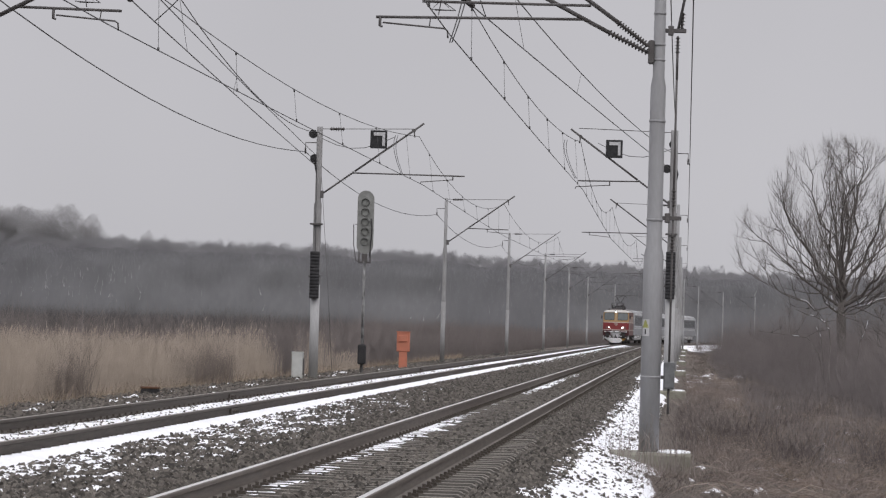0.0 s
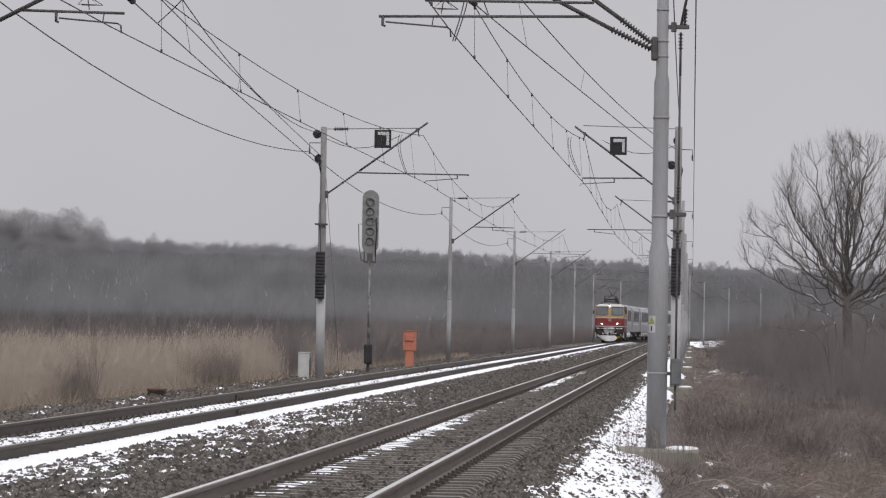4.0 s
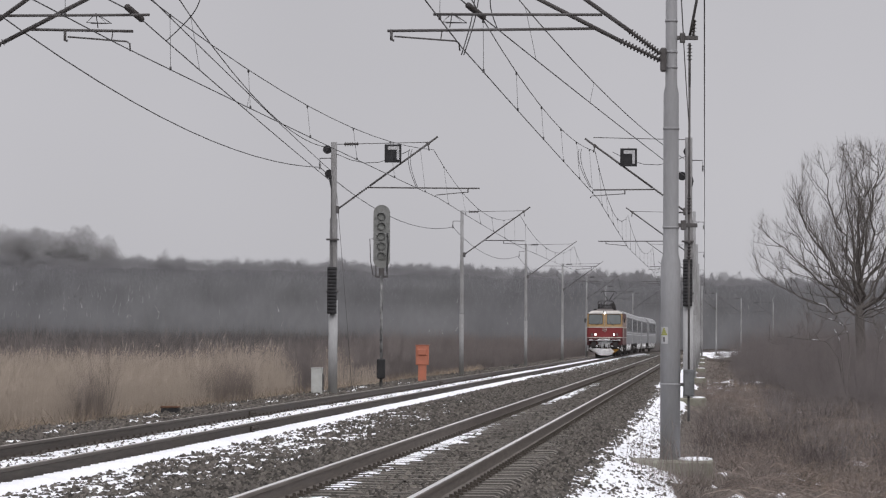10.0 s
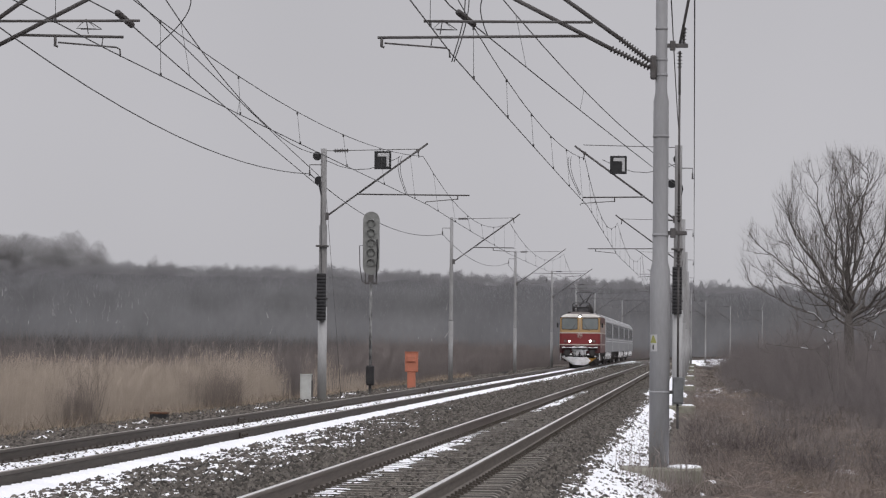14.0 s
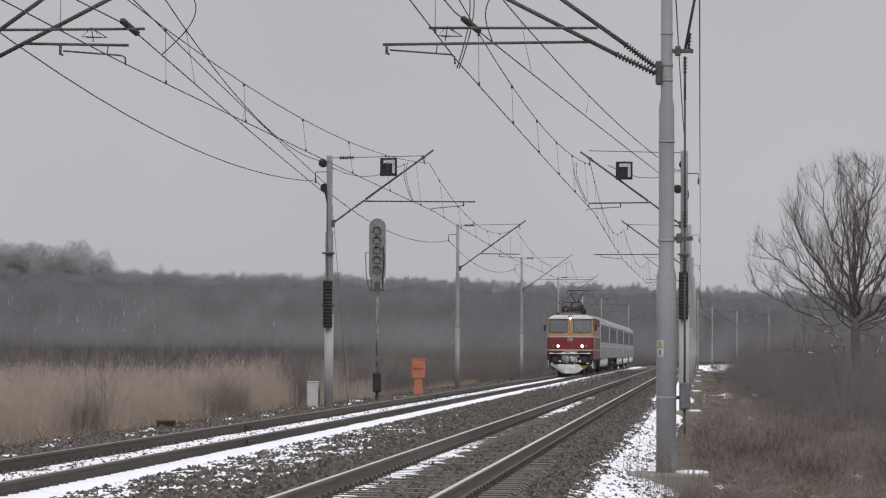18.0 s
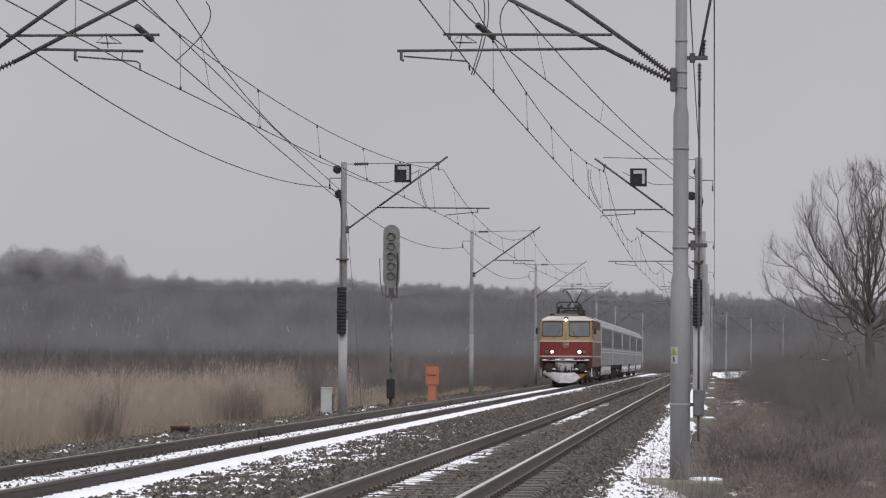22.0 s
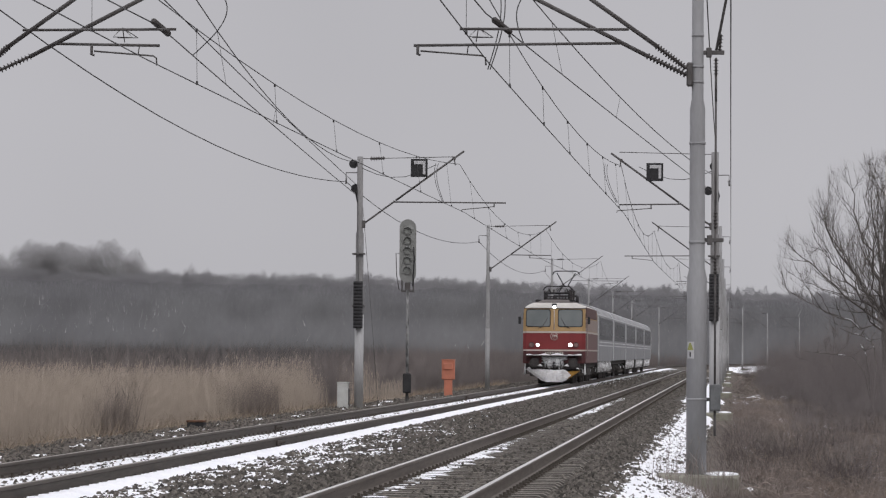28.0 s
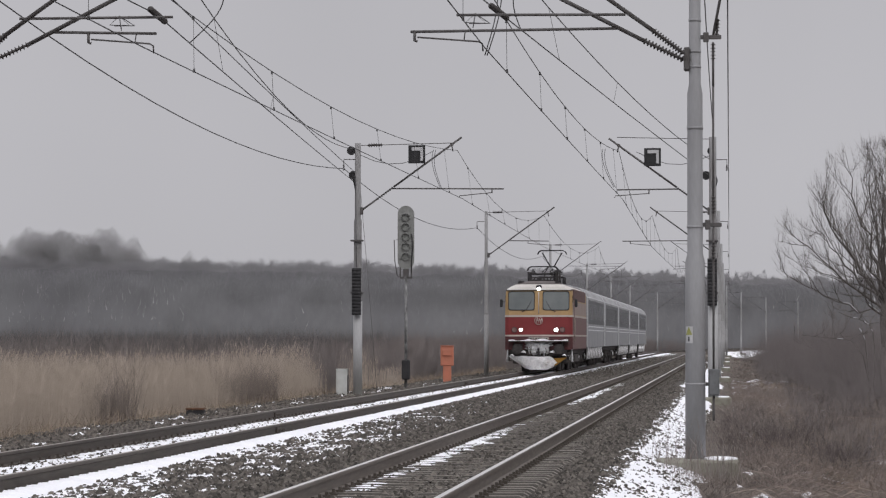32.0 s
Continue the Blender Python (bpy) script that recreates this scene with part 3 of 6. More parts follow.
M_SIGNBLACK = material("black_enamel", (0.018, 0.018, 0.02), 0.5, spread=0.1, size=6, other=(0.03, 0.03, 0.032))
M_SIGNWHITE = material("white_enamel", (0.508, 0.508, 0.517), 0.5, spread=0.05, size=6, other=(0.410, 0.410, 0.426))


def hook_sign(x, y, z=6.86):
    """Square black board with a white angle, hung on the bracket's top tie."""
    t = thing("catenary_sign", "square black board with a white angle hanging from the mast bracket", "railway sign", "black catenary signs", at=pose(x, y - 0.1, z))
    bm = B()
    box(bm, -0.25, 0.25, -0.02, 0.02, -0.27, 0.27, 0.006)
    part("board", bm, M_SIGNBLACK, t)
    bm = B()
    box(bm, -0.15, 0.19, -0.034, -0.0225, 0.11, 0.21, 0.003)
    box(bm, 0.11, 0.19, -0.034, -0.0225, -0.19, 0.1095, 0.003)
    part("white_angle", bm, M_SIGNWHITE, t)
    part("hanger", tube(B(), [(0, 0.03, 0.2), (0, 0.08, 0.29)], 0.012, 6), M_STEEL, t)


L_MAST_X, R_MAST_X = -11.02, -0.49
for k in range(1, 9):
    y = 107.0 + (k - 1) * 57.0
    m = mast("catenary_mast", L_MAST_X + (0.1 if k > 2 else 0.0), y, 1, "slim grey concrete catenary mast with a slanting bracket over the track" if k > 1 else
             "grey catenary mast with black balance weights beside the track", long_arm=k % 2 == 1, radius=(0.105, 0.075) if k > 1 else (0.135, 0.09), mat=M_MASTFAR if k > 1 else None)
    if k == 1:
        tension_gear(m, 1, -0.02, 2.09, 3.48)
        stay(m, 1)
for k in range(2, 11):
    y = 108.0 + (k - 2) * 56.5
    m = mast("catenary_mast", R_MAST_X, y, -1, "slim grey concrete catenary mast with a slanting bracket over the track" if k > 2 else
             "grey catenary mast with black balance weights beside the track", long_arm=k % 2 == 1, top=7.4 if k == 2 else 7.2, mat=M_MASTFAR if k > 2 else None, radius=(0.15, 0.11) if k == 2 else (0.105, 0.075))
    if k == 2:
        tension_gear(m, -1, -0.02, 2.37, 3.77)
hook_sign(-9.25, 107.0)
hook_sign(-2.28, 108.0, 6.8)


def double_mast(x, y, s, label, near, arm=(1.13, 4.14), upper=(0.98, 3.4), hold=(4.08, 3.14)):
    """The stepped tubular mast of the overlap, with two brackets side by side."""
    m = thing("catenary_mast", label, "catenary mast", "catenary masts along the line", at=pose(x, y, 0))
    bm = B()
    tube(bm, [(0, 0, -0.45), (0, 0, 2.47), (0, 0, 2.60), (0, 0, 4.90), (0, 0, 5.03), (0, 0, 9.0)], [0.146, 0.142, 0.112, 0.110, 0.085, 0.080], 28)
    part("pole", bm, M_MAST, m, "light grey stepped steel tube")
    bm = B()
    box(bm, -0.6, 0.63, -0.6, 0.6, -1.3, -0.35, 0.03)
    block = part("foundation", bm, M_CONC, m, "mossy concrete foundation block")
    if near:
        snow_cap(block, 0.12, 0.6, -0.55, 0.3, -0.35)
    for z, r in ((0.725, 0.15), (2.98, 0.12), (4.4, 0.118), (5.28, 0.09), (5.5, 0.09), (5.95, 0.09)):
        part("clamp_ring", tube(B(), [(0, 0, z - 0.018), (0, 0, z + 0.018)], r, 28), M_MAST, m)
    bm = B()
    box(bm, *sorted((s * 0.07, s * 0.16)), -0.10, 0.10, 5.22, 5.56, 0.02)
    part("bracket_plate", bm, M_STEEL, m)
    for dy, e in ((-0.45, (2.9, 7.42)), (0.45, (3.9, 7.32))):
        f = (0.16, 5.46 if dy < 0 else 5.40)
        part("cantilever_tube", tube(B(), [(s * (f[0] + (e[0] - f[0]) * 0.15), dy, f[1] + (e[1] - f[1]) * 0.15), (s * e[0], dy, e[1])], 0.032, 10), M_STEEL, m)
        part("insulator", insulator(B(), (s * f[0], dy * 0.5, f[1]), (s * (f[0] + (e[0] - f[0]) * 0.16), dy, f[1] + (e[1] - f[1]) * 0.16), 0.052, 12), M_INSUL, m, "ribbed brown insulator")
    part("registration_arm", tube(B(), [(s * arm[0], 0.45, 5.88), (s * arm[1], 0.45, 5.85)], 0.021, 8), M_STEEL, m)
    part("upper_arm", tube(B(), [(s * upper[0], -0.45, 6.0), (s * upper[1], -0.45, 6.01)], 0.02, 8), M_STEEL, m)
    bm = B()
    a, e = s * hold[0], s * hold[1]
    g = 1 if e > a else -1
    tube(bm, [(a, 0.45, 5.87), (a, 0.45, 5.72), (a + g * 0.04, 0.45, 5.71)], 0.022, 6)
    tube(bm, [(a + g * 0.04, 0.45, 5.77), (e, 0.45, 5.70), (e + g * 0.05, 0.45, 5.67), (e + g * 0.06, 0.45, 5.56)], 0.014, 6)
    tube(bm, [(e - g * 0.2, 0.45, 5.86), (e - g * 0.22, 0.45, 5.72)], 0.009, 5)
    part("steady_arm", bm, M_STEEL, m)
    bm = B()
    h = s * 3.13 if near else s * 2.25
    tube(bm, [(h, -0.45, 6.03), (h - 0.14, -0.45, 5.90), (h + 0.15, -0.45, 5.89), (h, -0.45, 6.03)], 0.008, 5)
    tube(bm, [(h - 0.1, -0.3, 5.90), (h + 0.2, -0.3, 5.90), (h, -0.45, 6.03)], 0.008, 5)
    tube(bm, [(h, -0.45, 6.03), (h - 0.08, 0.2, 5.88)], 0.008, 5)
    part("wire_holder", bm, M_STEEL, m)
    if near:
        rx = 0.262
        bm = B()
        for a, b, r in ((5.63, 5.0, 0.018), (5.0, 3.2, 0.016), (3.2, 0.93, 0.016), (0.56, 0.2, 0.018)):
            tube(bm, [(rx, 0, a), (rx, 0, b)], r, 8)
        tube(bm, [(rx, 0, 5.72), (rx + 0.17, -0.2, 6.6), (rx + 0.2, -0.2, 7.0)], 0.02, 8)
        part("switch_rod", bm, M_STEEL, m)
        for z in (5.5, 5.85, 3.3, 2.65):
            part("rod_insulator", insulator(B(), (rx + (0.05 if z > 5.7 else 0), 0, z - 0.13), (rx + (0.07 if z > 5.7 else 0), 0, z + 0.13), 0.042, 5), M_INSUL, m)
        for z, a in ((5.705, 0.10), (3.01, 0.12)):
            bm = B()
            box(bm, a - 0.02, rx + 0.12, -0.03, 0.03, z - 0.03, z + 0.03, 0.008)
            box(bm, a + 0.02, a + 0.1, -0.05, 0.05, z - 0.07, z + 0.07, 0.01)
            part("rod_bracket", bm, M_STEEL, m)
        bm = B()
        box(bm, 0.19, 0.345, -0.1, 0.1, 0.56, 0.94, 0.012)
        box(bm, 0.205, 0.33, -0.112, -0.102, 0.58, 0.92, 0.004)
        part("switch_box", bm, material("grey_switch_box", (0.15, 0.155, 0.16), 0.6, spread=0.1), m, "grey metal switch drive box")
        bm = B()
        box(bm, 0.1, 0.2, -0.03, 0.03, 0.70, 0.75, 0.005)
        part("box_bracket", bm, M_STEEL, m)
    return m


R1 = double_mast(R_MAST_X, 52.0, -1, "light grey stepped steel mast with two brackets on a concrete block", True)
L0 = double_mast(L_MAST_X, 52.0, 1, "light grey stepped steel mast with two insulated brackets", False, (1.07, 2.65), (0.79, 3.03), (1.64, 2.55))
M_YELLOW = material("yellow_sticker", (0.33, 0.34, 0.11), 0.5, spread=0.05)


def warning_plate(m):
    """Plate bent round the pole, with a yellow triangle and a mark under it."""
    def sheet(a0, a1, z0, z1, r):
        bm = B()
        rows = []
        for k in range(7):
            a = radians(a0 + (a1 - a0) * k / 6)
            rows.append([(r * math.cos(a), r * math.sin(a), z0), (r * math.cos(a), r * math.sin(a), z1), ((r + 0.003) * math.cos(a), (r + 0.003) * math.sin(a), z1), ((r + 0.003) * math.cos(a), (r + 0.003) * math.sin(a), z0)])
        return loft(bm, rows)
    p = part("warning_plate", sheet(-151, -104, 1.31, 1.55, 0.1455), M_SIGNWHITE, m, "white plate with a yellow warning triangle")
    bm = B()
    for k in range(6):
        w, r = 20 * (1 - k / 6.5), 0.149
        rows = []
        for i in range(5):
            a = radians(-127.5 - w + 2 * w * i / 4)
            c, d, za = math.cos(a), math.sin(a), 1.43 + 0.018 * k
            rows.append([(r * c, r * d, za), (r * c, r * d, za + 0.0175), ((r + 0.003) * c, (r + 0.003) * d, za + 0.0175), ((r + 0.003) * c, (r + 0.003) * d, za)])
        loft(bm, rows)
    part("triangle", bm, M_YELLOW, p)
    part("mark", sheet(-131, -123, 1.335, 1.405, 0.1492), M_SIGNBLACK, p)


warning_plate(R1)


# ---- overhead line: wires ----
def span_points(a, b, sag, n):
    a, b = Vector(a), Vector(b)
    return [a.lerp(b, k / n) - Vector((0, 0, 4 * sag * (k / n) * (1 - k / n))) for k in range(n + 1)]


def wire(name, pts, r, owner, label=""):
    return part(name, tube(B(), pts, r, 5), M_WIRE, owner, label)


def overhead(cx, y_first, pitch, count, stag, sag, label, low, hang):
    """Contact wire, messenger wire and droppers over one track."""
    o = thing("overhead_line", label, "overhead wire", "overhead lines above the tracks")
    con, mes = [], []
    for k in range(count):
        ya, yb = y_first + pitch * k, y_first + pitch * (k + 1)
        sa, sb = stag * (1 if k % 2 == 0 else -1), stag * (-1 if k % 2 == 0 else 1)
        ca, cb = (cx + sa + bend(ya), ya, 5.57), (cx + sb + bend(yb), yb, 5.57)
        ma, mb = (cx + sa + bend(ya), ya, low if k == 1 else 7.02), (cx + sb * (0.3 if k == 1 else 1) + bend(yb), yb, low if k == 0 else 7.02)
        if k == 2:
            ma = mes[-1]
        c, m = span_points(ca, cb, 0.02, 12), span_points(ma, mb, hang if k == 1 else sag, 12)
        con += c if not con else c[1:]
        mes += m if not mes else m[1:]
        if k < 6:
            for i in (1, 3, 5, 7, 9, 11):
                bm = tube(B(), [c[i], m[i]], 0.0038, 4)
                tube(bm, [c[i] + Vector((0, 0, -0.01)), c[i] + Vector((0, 0, 0.05))], 0.018, 6)
                tube(bm, [m[i] + Vector((0, 0, -0.05)), m[i] + Vector((0, 0, 0.01))], 0.018, 6)
                part("dropper", bm, M_WIRE, o)
    wire("contact_wire", con, 0.0095, o)
    wire("messenger_wire", mes, 0.0088, o)
    return o


RO = overhead(RIGHT_X - 0.08, 52.0 - 56.5, 56.5, 11, 0.16, 0.95, "contact and messenger wires with droppers above the polished track", 6.5, 0.50)
LO = overhead(LEFT_X - 0.16, 51.5 - 56.3, 56.3, 11, 0.23, 0.95, "contact and messenger wires with droppers above the snowy track", 6.56, 0.55)


def lifted(o, x0, xe, y0, ye, z_c, z_m, sag, z0, gap):
    """The ending pair of wires, that rises out of use and is anchored on the next mast."""
    c = span_points((x0, y0 - 56, 5.6), (x0, y0, z0 - 0.02), 0.0, 6)[:-1] + span_points((x0, y0, z0), (xe, ye, z_c), 0.03, 10)
    m = span_points((x0, y0 - 56, 7.2), (x0, y0, 7.3), 0.8, 8)[:-1] + span_points((x0, y0, 7.3), (xe, ye, z_m), sag, 12)
    wire("ending_contact_wire", c, 0.0105, o)
    wire("ending_messenger_wire", m, 0.0105, o)
    for k in (8, 10):
        a, b = c[k], min(m, key=lambda q: abs(q.y - c[k].y))
        part("dropper", tube(B(), [a, b], 0.004, 4), M_WIRE, o)
    for p in (Vector((x0 + (xe - x0) * gap / (ye - y0), y0 + gap, z0)),):
        way = Vector(((xe - x0) / (ye - y0), 1, 0)).normalized()
        part("section_insulator", insulator(B(), p - way * 2.2, p, 0.05, 9), M_INSUL, o, "dark ribbed insulator in the wire")
    # connecting jumper loops: at the overlap, on the ending wire, and at the next mast
    def loop(top, low, out, strands):
        top, low = Vector(top), Vector(low)
        for d in range(strands):
            pts = [top.lerp(low, k / 12) + Vector((0.07 * d * (1 - k / 24) + out * math.sin(math.pi * (k / 12) ** 0.8), 0, 0)) for k in range(13)]
            part("jumper", tube(B(), pts, 0.009, 5), M_WIRE, o)
    way = (xe - x0) / (ye - y0)
    if xe > x0:
        loop((x0 + 0.02, y0 + 2.4, 6.95), (x0 - 0.1, y0 + 2.0, 5.62), 0.10, 2)
    loop((x0 + 0.32, y0 + 4.2, 6.95), (x0 + way * 5, y0 + 5, z0), -0.12 if xe > x0 else 0.22, 1)
    loop((x0 + 0.03, y0 + 49, 6.68), (x0 + 0.42, y0 + 46.5, 5.5), -0.10, 2)


lifted(RO, -3.55, -0.6, 52.0, 108.0, 6.25, 6.75, 0.36, 6.28, 3.2)
lifted(LO, -8.3, -11.15, 52.0, 107.0, 6.07, 7.03, 0.72, 6.09, 1.3)
wire("ending_feeder_wire", span_points((-8.32, 52.0, 6.56), (-11.15, 107.0, 6.38), 0.04, 8), 0.0095, LO)
f = thing("feeder_line", "single return wire sagging from mast to mast beside the reeds", "overhead wire", "overhead lines above the tracks")
ys = [-6.0, 52.0] + [107.0 + 57 * k for k in range(7)]
for a, b in zip(ys, ys[1:]):
    wire("feeder_wire", span_points((-11.44 + bend(a), a, 6.92 if a == 52 else 6.45), (-11.44 + bend(b), b, 6.45), 0.73 if a == 52 else 0.66, 14), 0.012, f)
f = thing("feeder_line", "single return wire running from mast to mast over the bank", "overhead wire", "overhead lines above the tracks")
ys = [-6.0, 52.0] + [108.0 + 56.5 * k for k in range(7)]
for a, b in zip(ys, ys[1:]):
    wire("feeder_wire", span_points((-0.02 + bend(a), a, 6.45), (-0.02 + bend(b), b, 6.45), 0.5, 14), 0.011, f)
wire("earth_wire", span_points((-0.39, 52.0, 7.0), (-0.45, 108.0, 7.35), 0.25, 10), 0.011, f)


# ---- trackside: signal, boxes ----
M_SIGNAL = material("signal_grey", (0.235, 0.238, 0.23), 0.6, spread=0.1, size=5, other=(0.18, 0.184, 0.176))
M_LENS = material("dark_lens", (0.244, 0.253, 0.240), 0.3, spread=0.1, bump=0)
M_MOTTLE = material("flaking_post_paint", (0.33, 0.33, 0.33), 0.8, spread=0.2, size=9, fine=40, stretch=(1, 1, 0.4), other=(0.07, 0.07, 0.07), amount=0.75)


def signal():
    s = thing("railway_signal", "grey five-lamp railway signal with rounded head on a slim flaking post", "railway signal", at=pose(-10.8, 120.6, 0))
    part("post", tube(B(), [(0, 0, -0.4), (0, 0, 3.9)], 0.05, 12), M_MOTTLE, s, "slim post with flaking grey paint")
    bm = B()
    box(bm, -0.13, 0.13, -0.13, 0.13, 0.02, 0.68, 0.03)
    part("base_box", bm, M_WEIGHT, s, "black cable box at the foot")
    w, z0, z1 = 0.275, 3.72, 5.84
    out = []
    for k in range(13):
        a = math.pi * k / 12
        out.append((w * math.cos(a), z1 - w + w * math.sin(a)))
    for k in range(13):
        a = math.pi + math.pi * k / 12
        out.append((w * math.cos(a), z0 + w + w * math.sin(a)))
    bm = loft(B(), [[(x, y, z) for x, z in out] for y in (-0.06, 0.06)])
    part("backboard", bm, M_SIGNAL, s, "tall grey backboard with rounded ends")
    for z in (5.45, 5.12, 4.79, 4.46, 4.13):
        lamp = part("lamp", tube(B(), [(0, -0.064, z), (0, -0.12, z)], 0.125, 20), M_SIGNAL, s)
        part("lens", tube(B(), [(0, -0.115, z), (0, -0.126, z)], 0.095, 18), M_LENS, lamp, "unlit dark glass lens")
        bm = B()
        rows = []
        for k in range(11):
            a = radians(-10 + 200 * k / 10)
            c, d = math.cos(a) * 0.135, math.sin(a) * 0.135
            rows.append([(c, -0.064, z + d), (c, -0.22, z + d * 0.95 - 0.01), (c * 1.05, -0.22, z + d * 1.0 - 0.01), (c * 1.05, -0.064, z + d * 1.05)])
        part("hood", loft(bm, rows), M_SIGNAL, lamp)
    part("ladder_loop", tube(B(), [(-0.27, 0.05, 4.7), (-0.40, 0.05, 4.7), (-0.38, 0.05, 4.0), (-0.3, 0.05, 3.5), (-0.2, 0.05, 3.45)], 0.014, 6), M_STEEL, s)
    part("cable", tube(B(), [(0.2, -0.12, 4.9), (0.235, -0.13, 4.5), (0.2, -0.12, 4.0), (0.18, -0.07, 3.6)], 0.02, 6), M_WEIGHT, s)
    bm = B()
    box(bm, -0.21, -0.17, -0.02, 0.06, 3.4, 3.9, 0.005)
    box(bm, 0.17, 0.21, -0.02, 0.06, 3.4, 3.9, 0.005)
    box(bm, -0.169, 0.169, -0.02, 0.06, 3.4, 3.46, 0.005)
    box(bm, -0.09, 0.09, -0.05, 0.09, 3.461, 3.72, 0.01)
    part("head_bracket", bm, M_STEEL, s)


signal()
M_ORANGE = material("orange_box_paint", (0.50, 0.18, 0.115), 0.6, spread=0.1, size=4, fine=30, bump=0.05, other=(0.38, 0.15, 0.10))


def phone_box():
    t = thing("telephone_box", "orange trackside telephone box on a short post", "telephone box", at=pose(-10.85, 139.0, -0.27))
    bm = B()
    box(bm, -0.25, 0.25, -0.13, 0.13, 0.62, 1.37, 0.02)
    part("body", bm, M_ORANGE, t)
    bm = B()
    box(bm, -0.17, 0.17, -0.19, -0.131, 1.0, 1.24, 0.02)
    part("hatch", bm, M_ORANGE, t)
    bm = B()
    box(bm, -0.27, 0.27, -0.15, 0.15, 1.371, 1.40, 0.008)
    part("lid", bm, M_ORANGE, t)
    bm = B()
    box(bm, -0.155, 0.155, -0.1, 0.1, -0.1, 0.619, 0.01)
    part("post", bm, M_ORANGE, t)


phone_box()


def cable_box():
    t = thing("cable_cabinet", "narrow light grey cable cabinet beside the mast", "cabinet", at=pose(-11.5, 107.1, -0.30))
    bm = B()
    box(bm, -0.165, 0.165, -0.14, 0.14, 0.0, 0.76, 0.01)
    part("body", bm, M_SIGNAL2, t)
    bm = B()
    box(bm, -0.175, 0.175, -0.16, 0.16, 0.761, 0.79, 0.008)
    part("lid", bm, M_SIGNAL2, t)
    bm = B()
    box(bm, -0.14, 0.10, -0.15, -0.141, 0.05, 0.73, 0.003)
    part("door", bm, M_SIGNAL2, t)
    bm = B()
    box(bm, 0.1655, 0.19, -0.1, 0.1, 0.1, 0.6, 0.004)
    part("side_plate", bm, M_STEEL, t)


def track_box():
    """Low grey connection box beside the left track."""
    g = ground_z(-11.15, 214)
    t = thing("connection_box", "small grey steel connection box on the ballast shoulder", "box", at=on_line(-11.15, 214, g))
    bm = B()
    box(bm, -0.17, 0.17, -0.14, 0.14, -0.05, 0.13, 0.02)
    part("body", bm, M_STEEL, t)
    bm = B()
    box(bm, -0.19, 0.19, -0.16, 0.16, 0.131, 0.16, 0.01)
    part("lid", bm, M_STEEL, t)


track_box()
M_SIGNAL2 = material("pale_cabinet_paint", (0.546, 0.559, 0.546), 0.7, spread=0.08, size=5, other=(0.416, 0.416, 0.403))
cable_box()


def junction_box():
    t = thing("junction_box", "low black junction box with a rusty orange lid in the ballast", "junction box", at=pose(-11.65, 78.5, -0.29))
    bm = B()
    box(bm, -0.19, 0.19, -0.15, 0.15, 0.0, 0.11, 0.01)
    part("body", bm, M_WEIGHT, t)
    bm = B()
    box(bm, -0.2, 0.2, -0.16, 0.16, 0.111, 0.16, 0.012)
    part("lid", bm, material("rusty_lid", (0.15, 0.08, 0.048), 0.8, spread=0.25, size=8, other=(0.09, 0.05, 0.035)), t, "rusty orange lid")


junction_box()


# ---- train ----
M_RED = material("red_loco_paint", (0.197, 0.031, 0.032), 0.5, spread=0.08, size=1.6, fine=25, bump=0.04, other=(0.165, 0.028, 0.030))
M_DUSTYRED = material("dusty_red_side", (0.165, 0.092, 0.088), 0.7, spread=0.12, size=1.2, fine=20, bump=0.05, other=(0.15, 0.10, 0.095))
M_DUSTYCREAM = material("dusty_cream_side", (0.30, 0.25, 0.225), 0.7, spread=0.1, size=1.2, fine=20, bump=0.05, other=(0.28, 0.21, 0.18))
M_CREAM = material("ochre_cream_paint", (0.370, 0.242, 0.110), 0.55, spread=0.06, size=1.6, fine=25, bump=0.04, other=(0.317, 0.211, 0.106))
M_BAND = material("white_band", (0.46, 0.41, 0.37), 0.6, spread=0.06, size=3, other=(0.36, 0.31, 0.28))
M_ROOF = material("loco_roof", (0.56, 0.54, 0.51), 0.7, spread=0.1, size=1.5, fine=20, other=(0.44, 0.415, 0.39))
M_ROOFTOP = material("sooty_roof_top", (0.11, 0.095, 0.09), 0.8, spread=0.2, size=2, fine=20, other=(0.07, 0.062, 0.06))
M_ROOFDARK = material("roof_equipment", (0.055, 0.052, 0.055), 0.7, 0.2, spread=0.3, size=4, other=(0.035, 0.032, 0.034))
M_GRIME = material("underframe_grime", (0.060, 0.054, 0.051), 0.9, spread=0.35, size=2.5, fine=14, other=(0.112, 0.102, 0.096))
M_GLASS = material("windscreen_glass", (0.128, 0.140, 0.140), 0.15, spread=0.05, size=1.5, bump=0.0, spec=0.7, other=(0.093, 0.106, 0.106))
M_RUBBER = material("window_rubber", (0.03, 0.03, 0.032), 0.7, bump=0.0)
M_GRIMERED = material("grimy_red_paint", (0.105, 0.032, 0.034), 0.75, spread=0.3, size=2.2, fine=16, bump=0.1, other=(0.045, 0.032, 0.032), amount=0.6)
M_SOOT = material("sooty_steel", (0.032, 0.029, 0.029), 0.9, spread=0.3, size=4, fine=20, other=(0.056, 0.050, 0.048))
M_PLOUGH = material("snowplough_paint", (0.360, 0.194, 0.036), 0.6, spread=0.15, size=3, other=(0.238, 0.130, 0.036))
M_ICE = material("packed_snow", (0.93, 0.93, 0.945), 0.8, spread=0.12, size=4, fine=14, bump=0.8, depth=0.05, other=(0.76, 0.755, 0.765))
M_LIGHT = material("lit_headlight", (0.9, 0.9, 0.85), 0.3, bump=0.0, glow=((1.0, 0.99, 0.97), 5.0))
